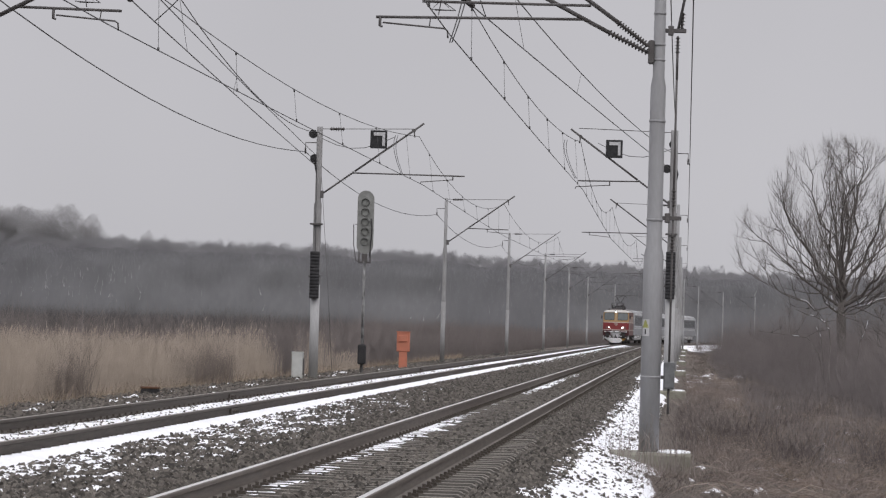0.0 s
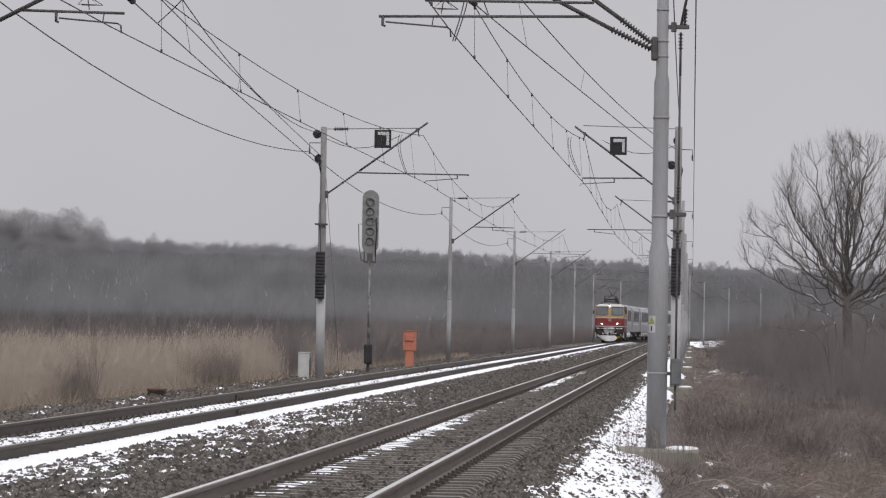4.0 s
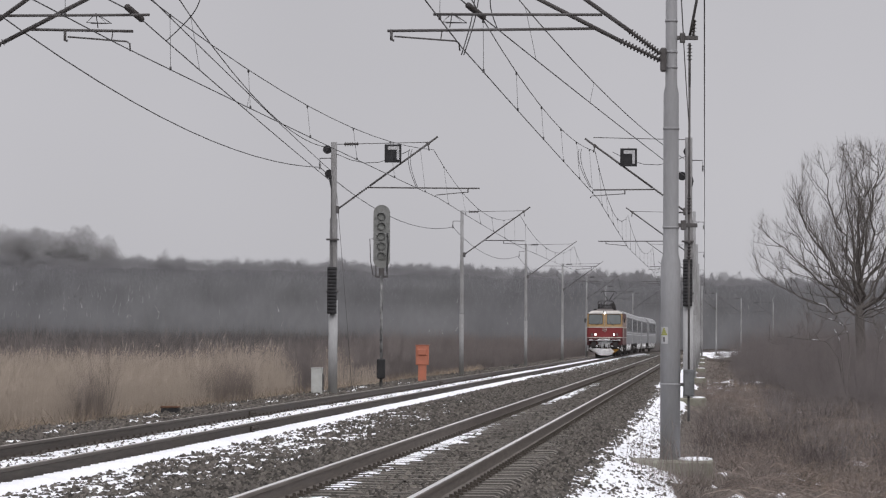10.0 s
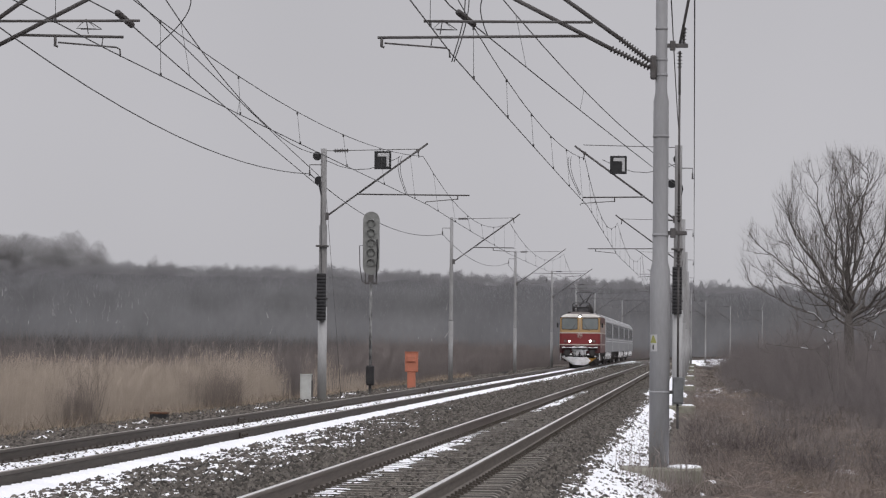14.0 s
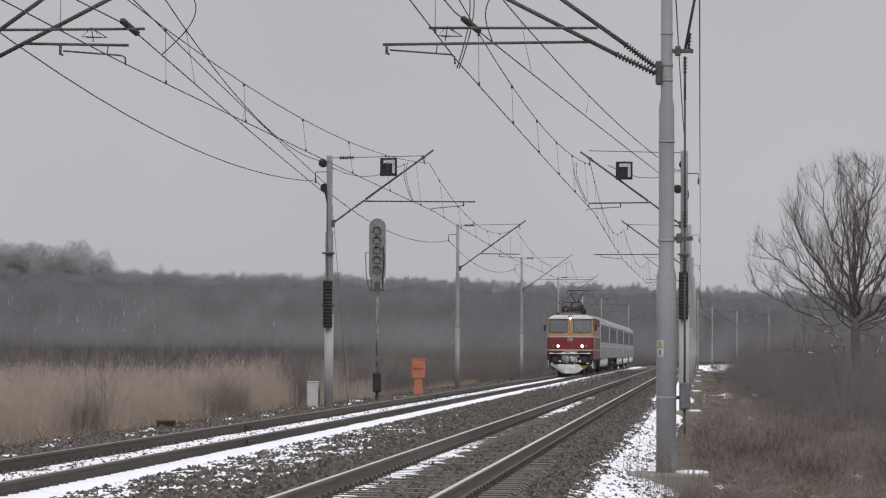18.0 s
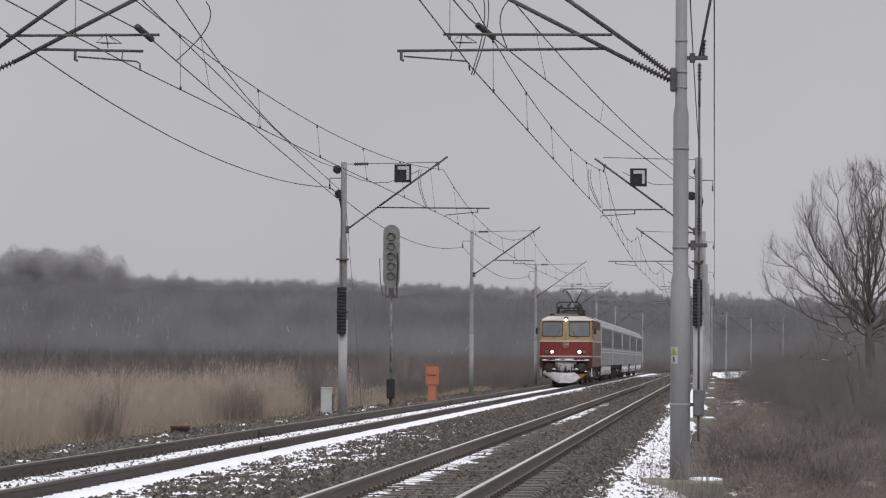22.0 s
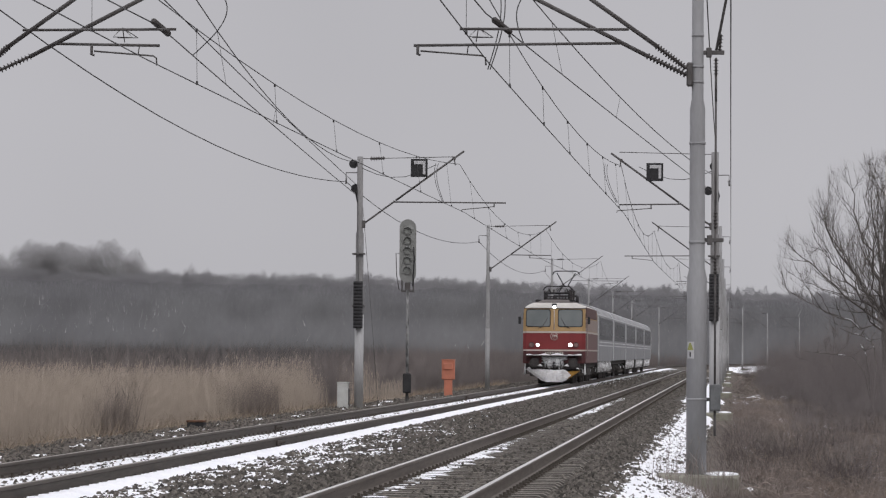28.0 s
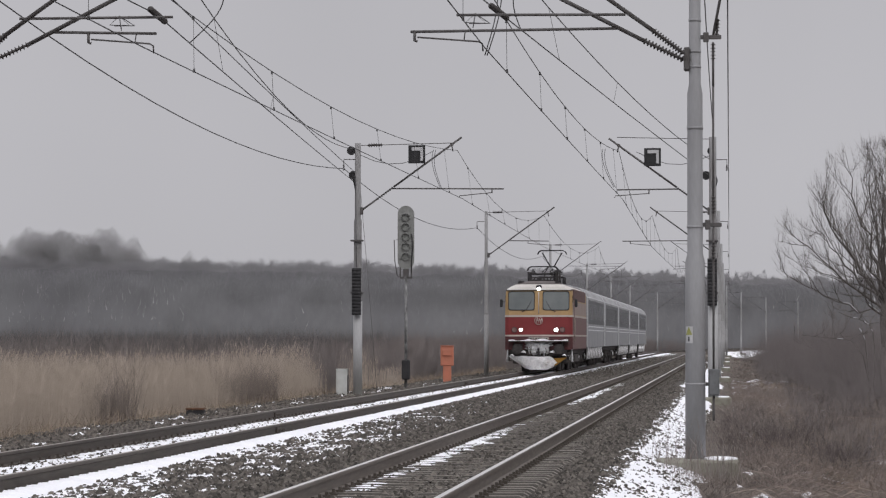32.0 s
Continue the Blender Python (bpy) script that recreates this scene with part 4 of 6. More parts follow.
M_DEADLAMP = material("unlit_lamp", (0.22, 0.14, 0.13), 0.25, bump=0.0)
M_COACH = material("coach_silver", (0.299, 0.303, 0.314), 0.65, 0.0, spread=0.08, size=1.2, fine=20, bump=0.03, other=(0.226, 0.226, 0.233))
M_COACHDARK = material("coach_window_band", (0.125, 0.128, 0.134), 0.7, spread=0.06, size=1.2, bump=0.02, other=(0.1, 0.102, 0.107))
M_COACHWIN = material("coach_window", (0.02, 0.022, 0.024), 0.15, spread=0.02, bump=0, spec=0.6)
M_COACHPANE = material("coach_tinted_pane", (0.095, 0.099, 0.105), 0.25, spread=0.03, bump=0, spec=0.5, other=(0.083, 0.086, 0.09))
M_COACHROOF = material("coach_roof", (0.30, 0.302, 0.31), 0.5, spread=0.12, size=0.8, fine=12, bump=0.05, stretch=(1, 0.25, 1), other=(0.17, 0.17, 0.173))
M_SKIRT = material("grimy_skirt", (0.304, 0.300, 0.300), 0.8, spread=0.25, size=1.5, fine=12, other=(0.133, 0.127, 0.125), amount=0.6)
# pale trim of frames and stripes; on the roof it paints a highlight
M_TRIMGLINT = material("pale_trim_and_roof_glint", (0.68, 0.69, 0.71), 0.8, spread=0.1, size=4, fine=20, other=(0.52, 0.52, 0.53))
HW = 1.425


def body_section(y, hw, z0, z1, zr, inset):
    """Ring of a vehicle body: straight sides, roof rounded in."""
    half = [(hw, z0), (hw, z1), (hw - 0.03, z1 + 0.14), (hw - 0.16, zr - 0.28), (hw - 0.42, zr - 0.1), (hw - 0.9, zr)]
    return [(x, y, z) for x, z in half] + [(-x, y, z) for x, z in half[::-1]]


def pantograph(owner, y, up):
    bm = B()
    base = 4.18
    for x in (-0.55, 0.55):
        tube(bm, [(x, y - 0.8, base), (x, y + 0.8, base)], 0.03, 6)
        for yy in (y - 0.7, y + 0.7):
            tube(bm, [(x, yy, base - 0.3), (x, yy, base)], 0.05, 8)
    for yy in (y - 0.8, y + 0.8):
        tube(bm, [(-0.55, yy, base), (0.55, yy, base)], 0.03, 6)
    p = part("pantograph_frame", bm, M_ROOFDARK, owner)
    h = 0.5 if up else 0.2
    for x in (-0.42, 0.42):
        for sgn in (-1, 1):
            elbow = (x * 0.95, y + sgn * (1.05 if up else 1.25), base + h * 0.45)
            part("pantograph_arm", tube(B(), [(x * 0.8, y + sgn * 0.2, base + 0.05), elbow, (x * 0.35 if up else x, y + sgn * 0.08, base + h)], 0.026, 6), M_ROOFDARK, owner)
    if up:
        for x in (-1, 1):
            part("pantograph_arm", tube(B(), [(x * 0.06, y, base + 0.45), (x * 0.45, y, base + 1.12)], 0.03, 6), M_ROOFDARK, owner)
    zz = base + (1.2 if up else 0.3)
    bm = B()
    for dy in (-0.16, 0.16):
        tube(bm, [(-0.66, y + dy, zz - 0.16), (-0.6, y + dy, zz - 0.04), (-0.48, y + dy, zz + 0.02), (0.48, y + dy, zz + 0.02), (0.6, y + dy, zz - 0.04), (0.66, y + dy, zz - 0.16)], 0.026, 6)
    tube(bm, [(-0.45, y - 0.16, zz), (-0.45, y + 0.16, zz)], 0.02, 5)
    tube(bm, [(0.45, y - 0.16, zz), (0.45, y + 0.16, zz)], 0.02, 5)
    part("pantograph_head", bm, M_ROOFDARK, owner)


def wheelset(owner, x, y, r):
    bm = B()
    for s in (-1, 1):
        for a, b, q in ((0.68, 0.82, r), (0.655, 0.68, r + 0.03), (0.82, 0.84, r * 0.4)):
            tube(bm, [(s * a, 0, 0), (s * b, 0, 0)], q, 22)
    tube(bm, [(-0.7, 0, 0), (0.7, 0, 0)], 0.09, 8)
    w = part("wheelset", bm, M_GRIME, owner)
    w.location = (0, y, r)
    return w


WHEELS = []


def bogie(owner, y, base, r):
    bm = B()
    for s in (-1, 1):
        box(bm, *sorted((s * 0.98, s * 1.12)), y - base * 0.95, y + base * 0.95, 0.45, 0.75, 0.04)
        for k in (-0.5, 0.5):
            box(bm, *sorted((s * 0.95, s * 1.2)), y + k * base - 0.2, y + k * base + 0.2, 0.33, 0.66, 0.03)
            tube(bm, [(s * 1.08, y + k * base * 0.5, 0.6), (s * 1.08, y + k * base * 0.5, 0.98)], 0.11, 10)
    box(bm, -0.97, 0.97, y - 0.25, y + 0.25, 0.5, 0.8, 0.03)
    frame_part = part("bogie_frame", bm, M_GRIME, owner)
    for s in (-1, 1):
        for k in (-0.85, -0.3, 0.35, 0.8):
            part("bogie_snow", tube(B(), [(s * 1.125, y + k * base * 0.5 - 0.12, 0.74), (s * 1.135, y + k * base * 0.5, 0.60), (s * 1.125, y + k * base * 0.5 + 0.1, 0.46)], [0.02, 0.06, 0.03], 6), M_ICE, frame_part, "clot of packed snow")
    for k in (-0.5, 0.5):
        WHEELS.append((wheelset(owner, 0, y + k * base, r), r))


def locomotive():
    """Electric locomotive; its front stands at y = 0 and looks towards -y."""
    t = thing("locomotive", "red and ochre electric locomotive with a snow-covered plough and lit headlamps", "locomotive")
    length = 15.0
    # lower red body, ochre upper part, roof: each follows the slightly raked, rounded front
    def ring(z, front, hw):
        c = 0.16
        return [(-hw, front + c, z), (-hw + c, front + 0.02, z), (-0.12, front - 0.06, z), (0.12, front - 0.06, z), (hw - c, front + 0.02, z), (hw, front + c, z),
                (hw, length - c, z), (hw - c, length, z), (-hw + c, length, z), (-hw, length - c, z)]
    bm = loft(B(), [ring(0.93, 0.05, HW), ring(0.95, 0.04, HW), ring(1.49, 0.0, HW)], caps=True)
    part("lower_body", bm, M_GRIMERED, t, "grimy dark red lower body")
    bm = loft(B(), [ring(1.491, -0.02, HW + 0.008), ring(1.56, -0.02, HW + 0.008)])
    part("lower_band", bm, M_BAND, t)
    part("middle_body", loft(B(), [ring(1.561, 0.0, HW), ring(2.31, 0.0, HW)]), M_RED, t)
    part("upper_band", loft(B(), [ring(2.311, -0.015, HW + 0.008), ring(2.39, -0.01, HW + 0.008)]), M_BAND, t)
    part("cab_body", loft(B(), [ring(2.391, 0.0, HW), ring(3.34, 0.16, HW - 0.02), ring(3.43, 0.19, HW - 0.05)]), M_CREAM, t, "ochre cab and upper sides")
    bm = loft(B(), [ring(3.431, 0.165, HW - 0.04), ring(3.47, 0.17, HW - 0.06), ring(3.58, 0.24, HW - 0.2), ring(3.69, 0.36, HW - 0.44)])
    part("roof", bm, M_ROOF, t, "dull pale grey roof edge")
    bm = loft(B(), [ring(3.691, 0.37, HW - 0.43), ring(3.73, 0.44, HW - 0.5), ring(3.80, 0.9, HW - 0.7), ring(3.86, 1.6, HW - 0.95)])
    part("roof_top", bm, M_ROOFTOP, t, "dark sooty roof top")
    bm = B()
    for a, b in ((3.44, 0.185), ):
        ra = ring(a, b - 0.035, HW - 0.03)
        tube(bm, [ra[k] for k in (9, 0, 1, 2, 3, 4, 5, 6)][1:-1], 0.013, 6)
        for s in (-1, 1):
            tube(bm, [(s * (HW - 0.05), b + 0.1, a + 0.02), (s * (HW - 0.04), length - 0.4, a + 0.02)], 0.022, 6)
    part("gutter", bm, M_GRIME, t, "dark rain gutter along the roof edge")
    # brown upper side panels behind the cab
    for s in (-1, 1):
        bm = B()
        box(bm, *sorted((s * (HW - 0.03), s * (HW + 0.005))), 0.95, 13.6, 3.02, 3.5, 0.01)
        grille = part("side_grille", bm, material("brown_grille", (0.13, 0.07, 0.065), 0.7, spread=0.2) if s < 0 else bpy.data.materials["brown_grille"], t, "dark brown ventilation grille")
        for nm, za, zb, mt in (("upper_side_panel", 2.41, 2.97, M_DUSTYCREAM), ("middle_side_panel", 1.575, 2.30, M_DUSTYRED), ("lower_side_panel", 0.96, 1.48, M_DUSTYRED)):
            bm = B()
            box(bm, *sorted((s * (HW - 0.03), s * (HW + 0.004))), 0.28, 14.7, za, zb, 0.004)
            part(nm, bm, mt, t, "dusty side panel")
        bm = B()
        box(bm, *sorted((s * (HW - 0.02), s * (HW + 0.01))), 0.40, 0.72, 2.52, 3.22, 0.02)
        part("cab_side_window", bm, M_RUBBER, t)
        bm = B()
        box(bm, *sorted((s * (HW - 0.01), s * (HW + 0.014))), 1.35, 1.95, 1.15, 2.98, 0.02)
        part("cab_door", bm, M_DUSTYRED, t)
        part("handrail", tube(B(), [(s * (HW + 0.05), 1.25, 1.3), (s * (HW + 0.05), 1.25, 2.3)], 0.018, 6), M_BAND, t)
        bm = B()
        box(bm, *sorted((s * (HW + 0.09), s * (HW + 0.21))), 0.02, 0.14, 2.72, 3.06, 0.03)
        mir = part("mirror", bm, M_RUBBER, t, "black wing mirror")
        part("mirror_arm", tube(B(), [(s * (HW - 0.01), 0.3, 2.95), (s * (HW + 0.15), 0.1, 2.95)], 0.015, 6), M_RUBBER, mir)
    # windscreens, tilted with the front
    for s in (-1, 1):
        x0, x1 = s * 0.20, s * 1.26
        xa, xb = min(x0, x1), max(x0, x1)

        def pane(grow, out, name, mat, owner):
            a, b, z0, z1 = xa - grow, xb + grow, 2.62 - grow, 3.36 + grow
            def fy(x, z):
                edge = abs(x)
                return (0.16 * (z - 2.391) / 0.969) - 0.06 + 0.08 * max(0.0, (edge - 0.12) / 1.145) - out - 0.012
            def rr(d):
                pts = []
                r = 0.09
                for cx, cz, q in ((b - r, z1 - r, 0), (a + r, z1 - r, 90), (a + r, z0 + r, 180), (b - r, z0 + r, 270)):
                    for k in range(4):
                        an = radians(q + 30 * k)
                        px, pz = cx + r * math.cos(an), cz + r * math.sin(an)
                        pts.append((px, fy(px, pz) + d, pz))
                return pts
            return part(name, loft(B(), [rr(0.05), rr(0)]), mat, owner)
        fr = pane(0.035, 0.0, "window_seal", M_RUBBER, t)
        pane(0.0, 0.012, "windscreen", M_GLASS, fr)
        part("wiper", tube(B(), [(s * 0.72, -0.05, 2.52), (s * 0.52, -0.02, 2.62), (s * 0.30, 0.04, 3.0)], 0.016, 6), M_RUBBER, t)
    # headlamps
    for x, mat, r, nm in ((-0.74, M_LIGHT, 0.075, "headlamp"), (0.74, M_LIGHT, 0.085, "headlamp"), (-1.02, M_DEADLAMP, 0.10, "marker_lamp"), (1.0, M_DEADLAMP, 0.10, "marker_lamp")):
        lamp = part(nm, tube(B(), [(x, 0.1, 1.77), (x, -0.09, 1.77)], r + 0.02, 18), M_RUBBER, t)
        part("lens", tube(B(), [(x, -0.085, 1.77), (x, -0.105, 1.77)], r, 18), mat, lamp)
    bm = B()
    box(bm, -0.12, 0.12, 0.12, 0.75, 3.36, 3.66, 0.04)
    hd = part("roof_lamp_housing", bm, M_RUBBER, t)
    part("lens", tube(B(), [(0, 0.14, 3.49), (0, 0.10, 3.49)], 0.08, 18), M_LIGHT, hd)
    part("centre_post", tube(B(), [(0, -0.07, 2.46), (0, 0.06, 3.36)], 0.02, 6), M_BAND, t)
    # round emblem drawn as a plain disc with bars
    em = part("emblem", tube(B(), [(0, -0.05, 2.16), (0, -0.085, 2.16)], 0.17, 20), M_RED, t, "round emblem with pale bars")
    bm = B()
    tube(bm, [(-0.11, -0.095, 2.07), (-0.03, -0.095, 2.29)], 0.018, 6)
    tube(bm, [(-0.02, -0.095, 2.05), (0.05, -0.095, 2.25)], 0.018, 6)
    tube(bm, [(-0.09, -0.095, 2.16), (0.13, -0.095, 2.19)], 0.018, 6)
    tube(bm, [(0.07, -0.095, 2.07), (0.13, -0.095, 2.23)], 0.018, 6)
    part("emblem_bars", bm, M_BAND, em)
    part("emblem_ring", tube(B(), [(0.165 * math.cos(a), -0.09, 2.16 + 0.165 * math.sin(a)) for a in (2 * math.pi * k / 20 for k in range(21))], 0.014, 5), M_BAND, em)
    # front step with snow, buffers, coupling, plough
    bm = B()
    box(bm, -1.28, 1.28, -0.34, 0.0, 1.26, 1.30, 0.01)
    part("front_step", bm, M_GRIME, t)
    bm = B()
    for k in range(30):
        x = -1.2 + 2.4 * k / 29
        box(bm, x - 0.05, x + 0.05, -0.36, -0.05, 1.299, 1.315 + 0.07 * max(0.0, noise.noise((x * 3, 0, 0)) + 0.25 + 0.4 * (abs(x) < 0.5)), 0.008)
    part("step_snow", bm, M_ICE, t, "ridge of snow on the front step")
    bm = B()
    box(bm, -0.42, 0.42, -0.10, -0.05, 1.36, 1.45, 0.004)
    part("number_plate", bm, M_BAND, t)
    bm = B()
    for k in range(7):
        box(bm, -0.36 + 0.11 * k, -0.29 + 0.11 * k, -0.108, -0.1005, 1.375, 1.435)
    part("plate_bars", bm, M_RUBBER, t)
    bm = B()
    box(bm, -1.2, 1.2, -0.02, 0.3, 0.65, 0.928, 0.03)
    part("buffer_beam", bm, M_SOOT, t)
    for s in (-1, 1):
        bm = B()
        tube(bm, [(s * 0.88, 0.0, 0.96), (s * 0.88, -0.42, 0.96)], 0.13, 16)
        tube(bm, [(s * 0.88, -0.42, 0.96), (s * 0.88, -0.48, 0.96)], 0.215, 22)
        box(bm, s * 0.88 - 0.2, s * 0.88 + 0.2, -0.08, -0.021, 0.76, 1.16, 0.01)
        bf = part("buffer", bm, M_SOOT, t, "grimy black round buffer")
        for dx, dz, rr in ((-s * 0.27, -0.12, 0.07), (s * 0.22, -0.25, 0.05)):
            part("snow_clot", tube(B(), [(s * 0.88 + dx - rr * 1.6, -0.36, 0.95 + dz), (s * 0.88 + dx, -0.40, 0.97 + dz), (s * 0.88 + dx + rr * 1.2, -0.36, 0.93 + dz)], [rr * 0.3, rr * 0.8, rr * 0.4], 7), M_ICE, bf)
        part("air_hose", tube(B(), [(s * 0.45, -0.1, 1.0), (s * 0.47, -0.26, 0.85), (s * 0.44, -0.22, 0.6)], 0.03, 8), M_GRIME, t)
    part("coupling_hook", tube(B(), [(0, -0.02, 0.95), (0, -0.3, 0.95), (0, -0.38, 0.85), (0, -0.33, 0.66)], [0.06, 0.05, 0.05, 0.03], 8), M_ROOFDARK, t)
    for s in (-1, 1):
        part("brake_pipe", tube(B(), [(s * 0.30, -0.12, 1.02), (s * 0.33, -0.3, 0.84), (s * 0.28, -0.26, 0.56)], 0.024, 7), M_SOOT, t)
        part("lamp_bracket", tube(B(), [(s * 1.0, -0.10, 1.24), (s * 1.0, -0.14, 1.10)], 0.02, 6), M_GRIME, t)
    part("screw_link", tube(B(), [(-0.07, -0.36, 0.86), (-0.07, -0.38, 0.55), (0.07, -0.38, 0.55), (0.07, -0.36, 0.86)], 0.022, 6), M_ROOFDARK, t)
    # lumps of snow packed round the coupling and on the plough
    bm = B()
    g = []
    for i in range(25):
        u = -1 + 2 * i / 24
        col = []
        for j in range(17):
            w = -1 + 2 * j / 16
            n1 = noise.noise((u * 2.6, w * 2.2, 3.0)) + 0.5 * noise.noise((u * 7, w * 6, 8.0))
            edge = max(0.0, 1 - (u * u) ** 1.5) * max(0.0, 1 - (w * w) ** 2)
            col.append(bm.verts.new((u * (0.50 + 0.12 * w + 0.24 * noise.noise((u * 0.7, w * 3.5, 1))), -0.03 - (0.15 + 0.10 * n1) * edge ** 0.5, 1.0 + w * (0.27 + 0.16 * noise.noise((u * 4, 0, 6)) * (w < 0)))))
        g.append(col)
    for a, b in zip(g, g[1:]):
        for k in range(16):
            bm.faces.new((a[k], b[k], b[k + 1], a[k + 1]))
    bmesh.ops.solidify(bm, geom=bm.faces[:], thickness=0.03)
    part("packed_snow", bm, M_ICE, t, "snow packed round the coupling")
    def plough(x, top):
        k = abs(x) / 1.12
        return (x * (1.07 if top else 0.70), -0.46 + 0.36 * k * k + (0.10 if top else 0.0), (0.54 + 0.06 * k) if top else 0.10 + 0.20 * k * k)
    xs = [-1.12 + 0.112 * i for i in range(21)]
    bm = loft(B(), [[plough(x, False), plough(x, True), (plough(x, True)[0], plough(x, True)[1] + 0.04, plough(x, True)[2]), (plough(x, False)[0], plough(x, False)[1] + 0.04, plough(x, False)[2])] for x in xs])
    pl = part("snowplough", bm, M_PLOUGH, t, "orange snowplough blade")
    bm = B()
    g = []
    for i, x in enumerate([-1.11 + 0.056 * i for i in range(37)]):
        row = []
        for j in range(8):
            f = j / 7
            a, b = Vector(plough(x, False)), Vector(plough(x, True))
            p = a.lerp(b, f * (1.22 if x < 0.42 else 1.22 - 1.5 * (x - 0.42)) - 0.14 * (1 - f))
            n1 = noise.noise((x * 3, f * 2, 0))
            row.append(bm.verts.new((p.x, p.y - 0.05 - 0.06 * n1 - 0.05 * math.sin(f * 3.1), max(p.z + 0.04 * n1, 0.09))))
        g.append(row)
    for a, b in zip(g, g[1:]):
        for k in range(7):
            bm.faces.new((a[k], b[k], b[k + 1], a[k + 1]))
    bmesh.ops.solidify(bm, geom=bm.faces[:], thickness=0.03)
    part("plough_snow", bm, M_ICE, pl, "crust of white snow on the plough")
    for s in (-1, 1):
        bm = B()
        for z in (0.45, 0.75):
            box(bm, *sorted((s * 1.18, s * 1.36)), 0.9, 1.3, z, z + 0.04, 0.008)
        box(bm, *sorted((s * 1.30, s * 1.33)), 0.88, 0.92, 0.45, 1.0)
        box(bm, *sorted((s * 1.30, s * 1.33)), 1.28, 1.32, 0.45, 1.0)
        st = part("cab_step", bm, M_GRIME, t)
        part("step_snow", tube(B(), [(s * 1.38, 0.88, 0.42), (s * 1.37, 0.9, 0.7), (s * 1.36, 0.95, 0.95)], [0.05, 0.035, 0.02], 7), M_ICE, st, "snow caked on the steps")
    bm = B()
    box(bm, -1.3, 1.3, 0.3, length - 0.3, 0.72, 0.98, 0.05)
    for s in (-1, 1):
        box(bm, *sorted((s * 0.7, s * 1.3)), 5.6, 9.4, 0.35, 0.719, 0.05)
    part("underframe", bm, M_GRIME, t)
    bogie(t, 3.4, 2.7, 0.625)
    bogie(t, length - 3.4, 2.7, 0.625)
    # roof gear
    bm = B()
    box(bm, -0.52, 0.52, 1.9, 5.2, 3.80, 3.92, 0.02)
    for k in range(7):
        x = -0.42 + 0.14 * k
        box(bm, x - 0.025, x + 0.025, 1.78, 1.86, 3.80, 3.98)
    box(bm, -0.5, 0.5, 1.76, 1.9, 3.97, 4.02)
    part("roof_walkway", bm, M_ROOFDARK, t)
    for s in (-1, 1):
        for y in (0.9, 1.2):
            part("horn", tube(B(), [(s * 0.78 + (y - 1) * 0.3, y - 0.35, 3.76), (s * 0.78 + (y - 1) * 0.3, y, 3.8)], [0.09, 0.03], 10), M_ROOFDARK, t)
    for x, y in ((0.55, 2.6), (0.65, 3.1), (0.55, 3.6), (0.7, 4.2), (-0.62, 3.4), (-0.55, 4.1), (0.45, 5.0)):
        part("roof_insulator", insulator(B(), (x, y, 3.8), (x, y, 4.3), 0.085, 6), M_INSUL, t)
    part("roof_busbar", tube(B(), [(0.55, 2.6, 4.32), (0.65, 3.1, 4.32), (0.55, 3.6, 4.32), (0.7, 4.2, 4.32), (0.45, 5.0, 4.32), (0.3, 9.5, 4.3)], 0.025, 6), M_ROOFDARK, t)
    pantograph(t, 3.3, False)
    pantograph(t, length - 3.3, True)
    return t


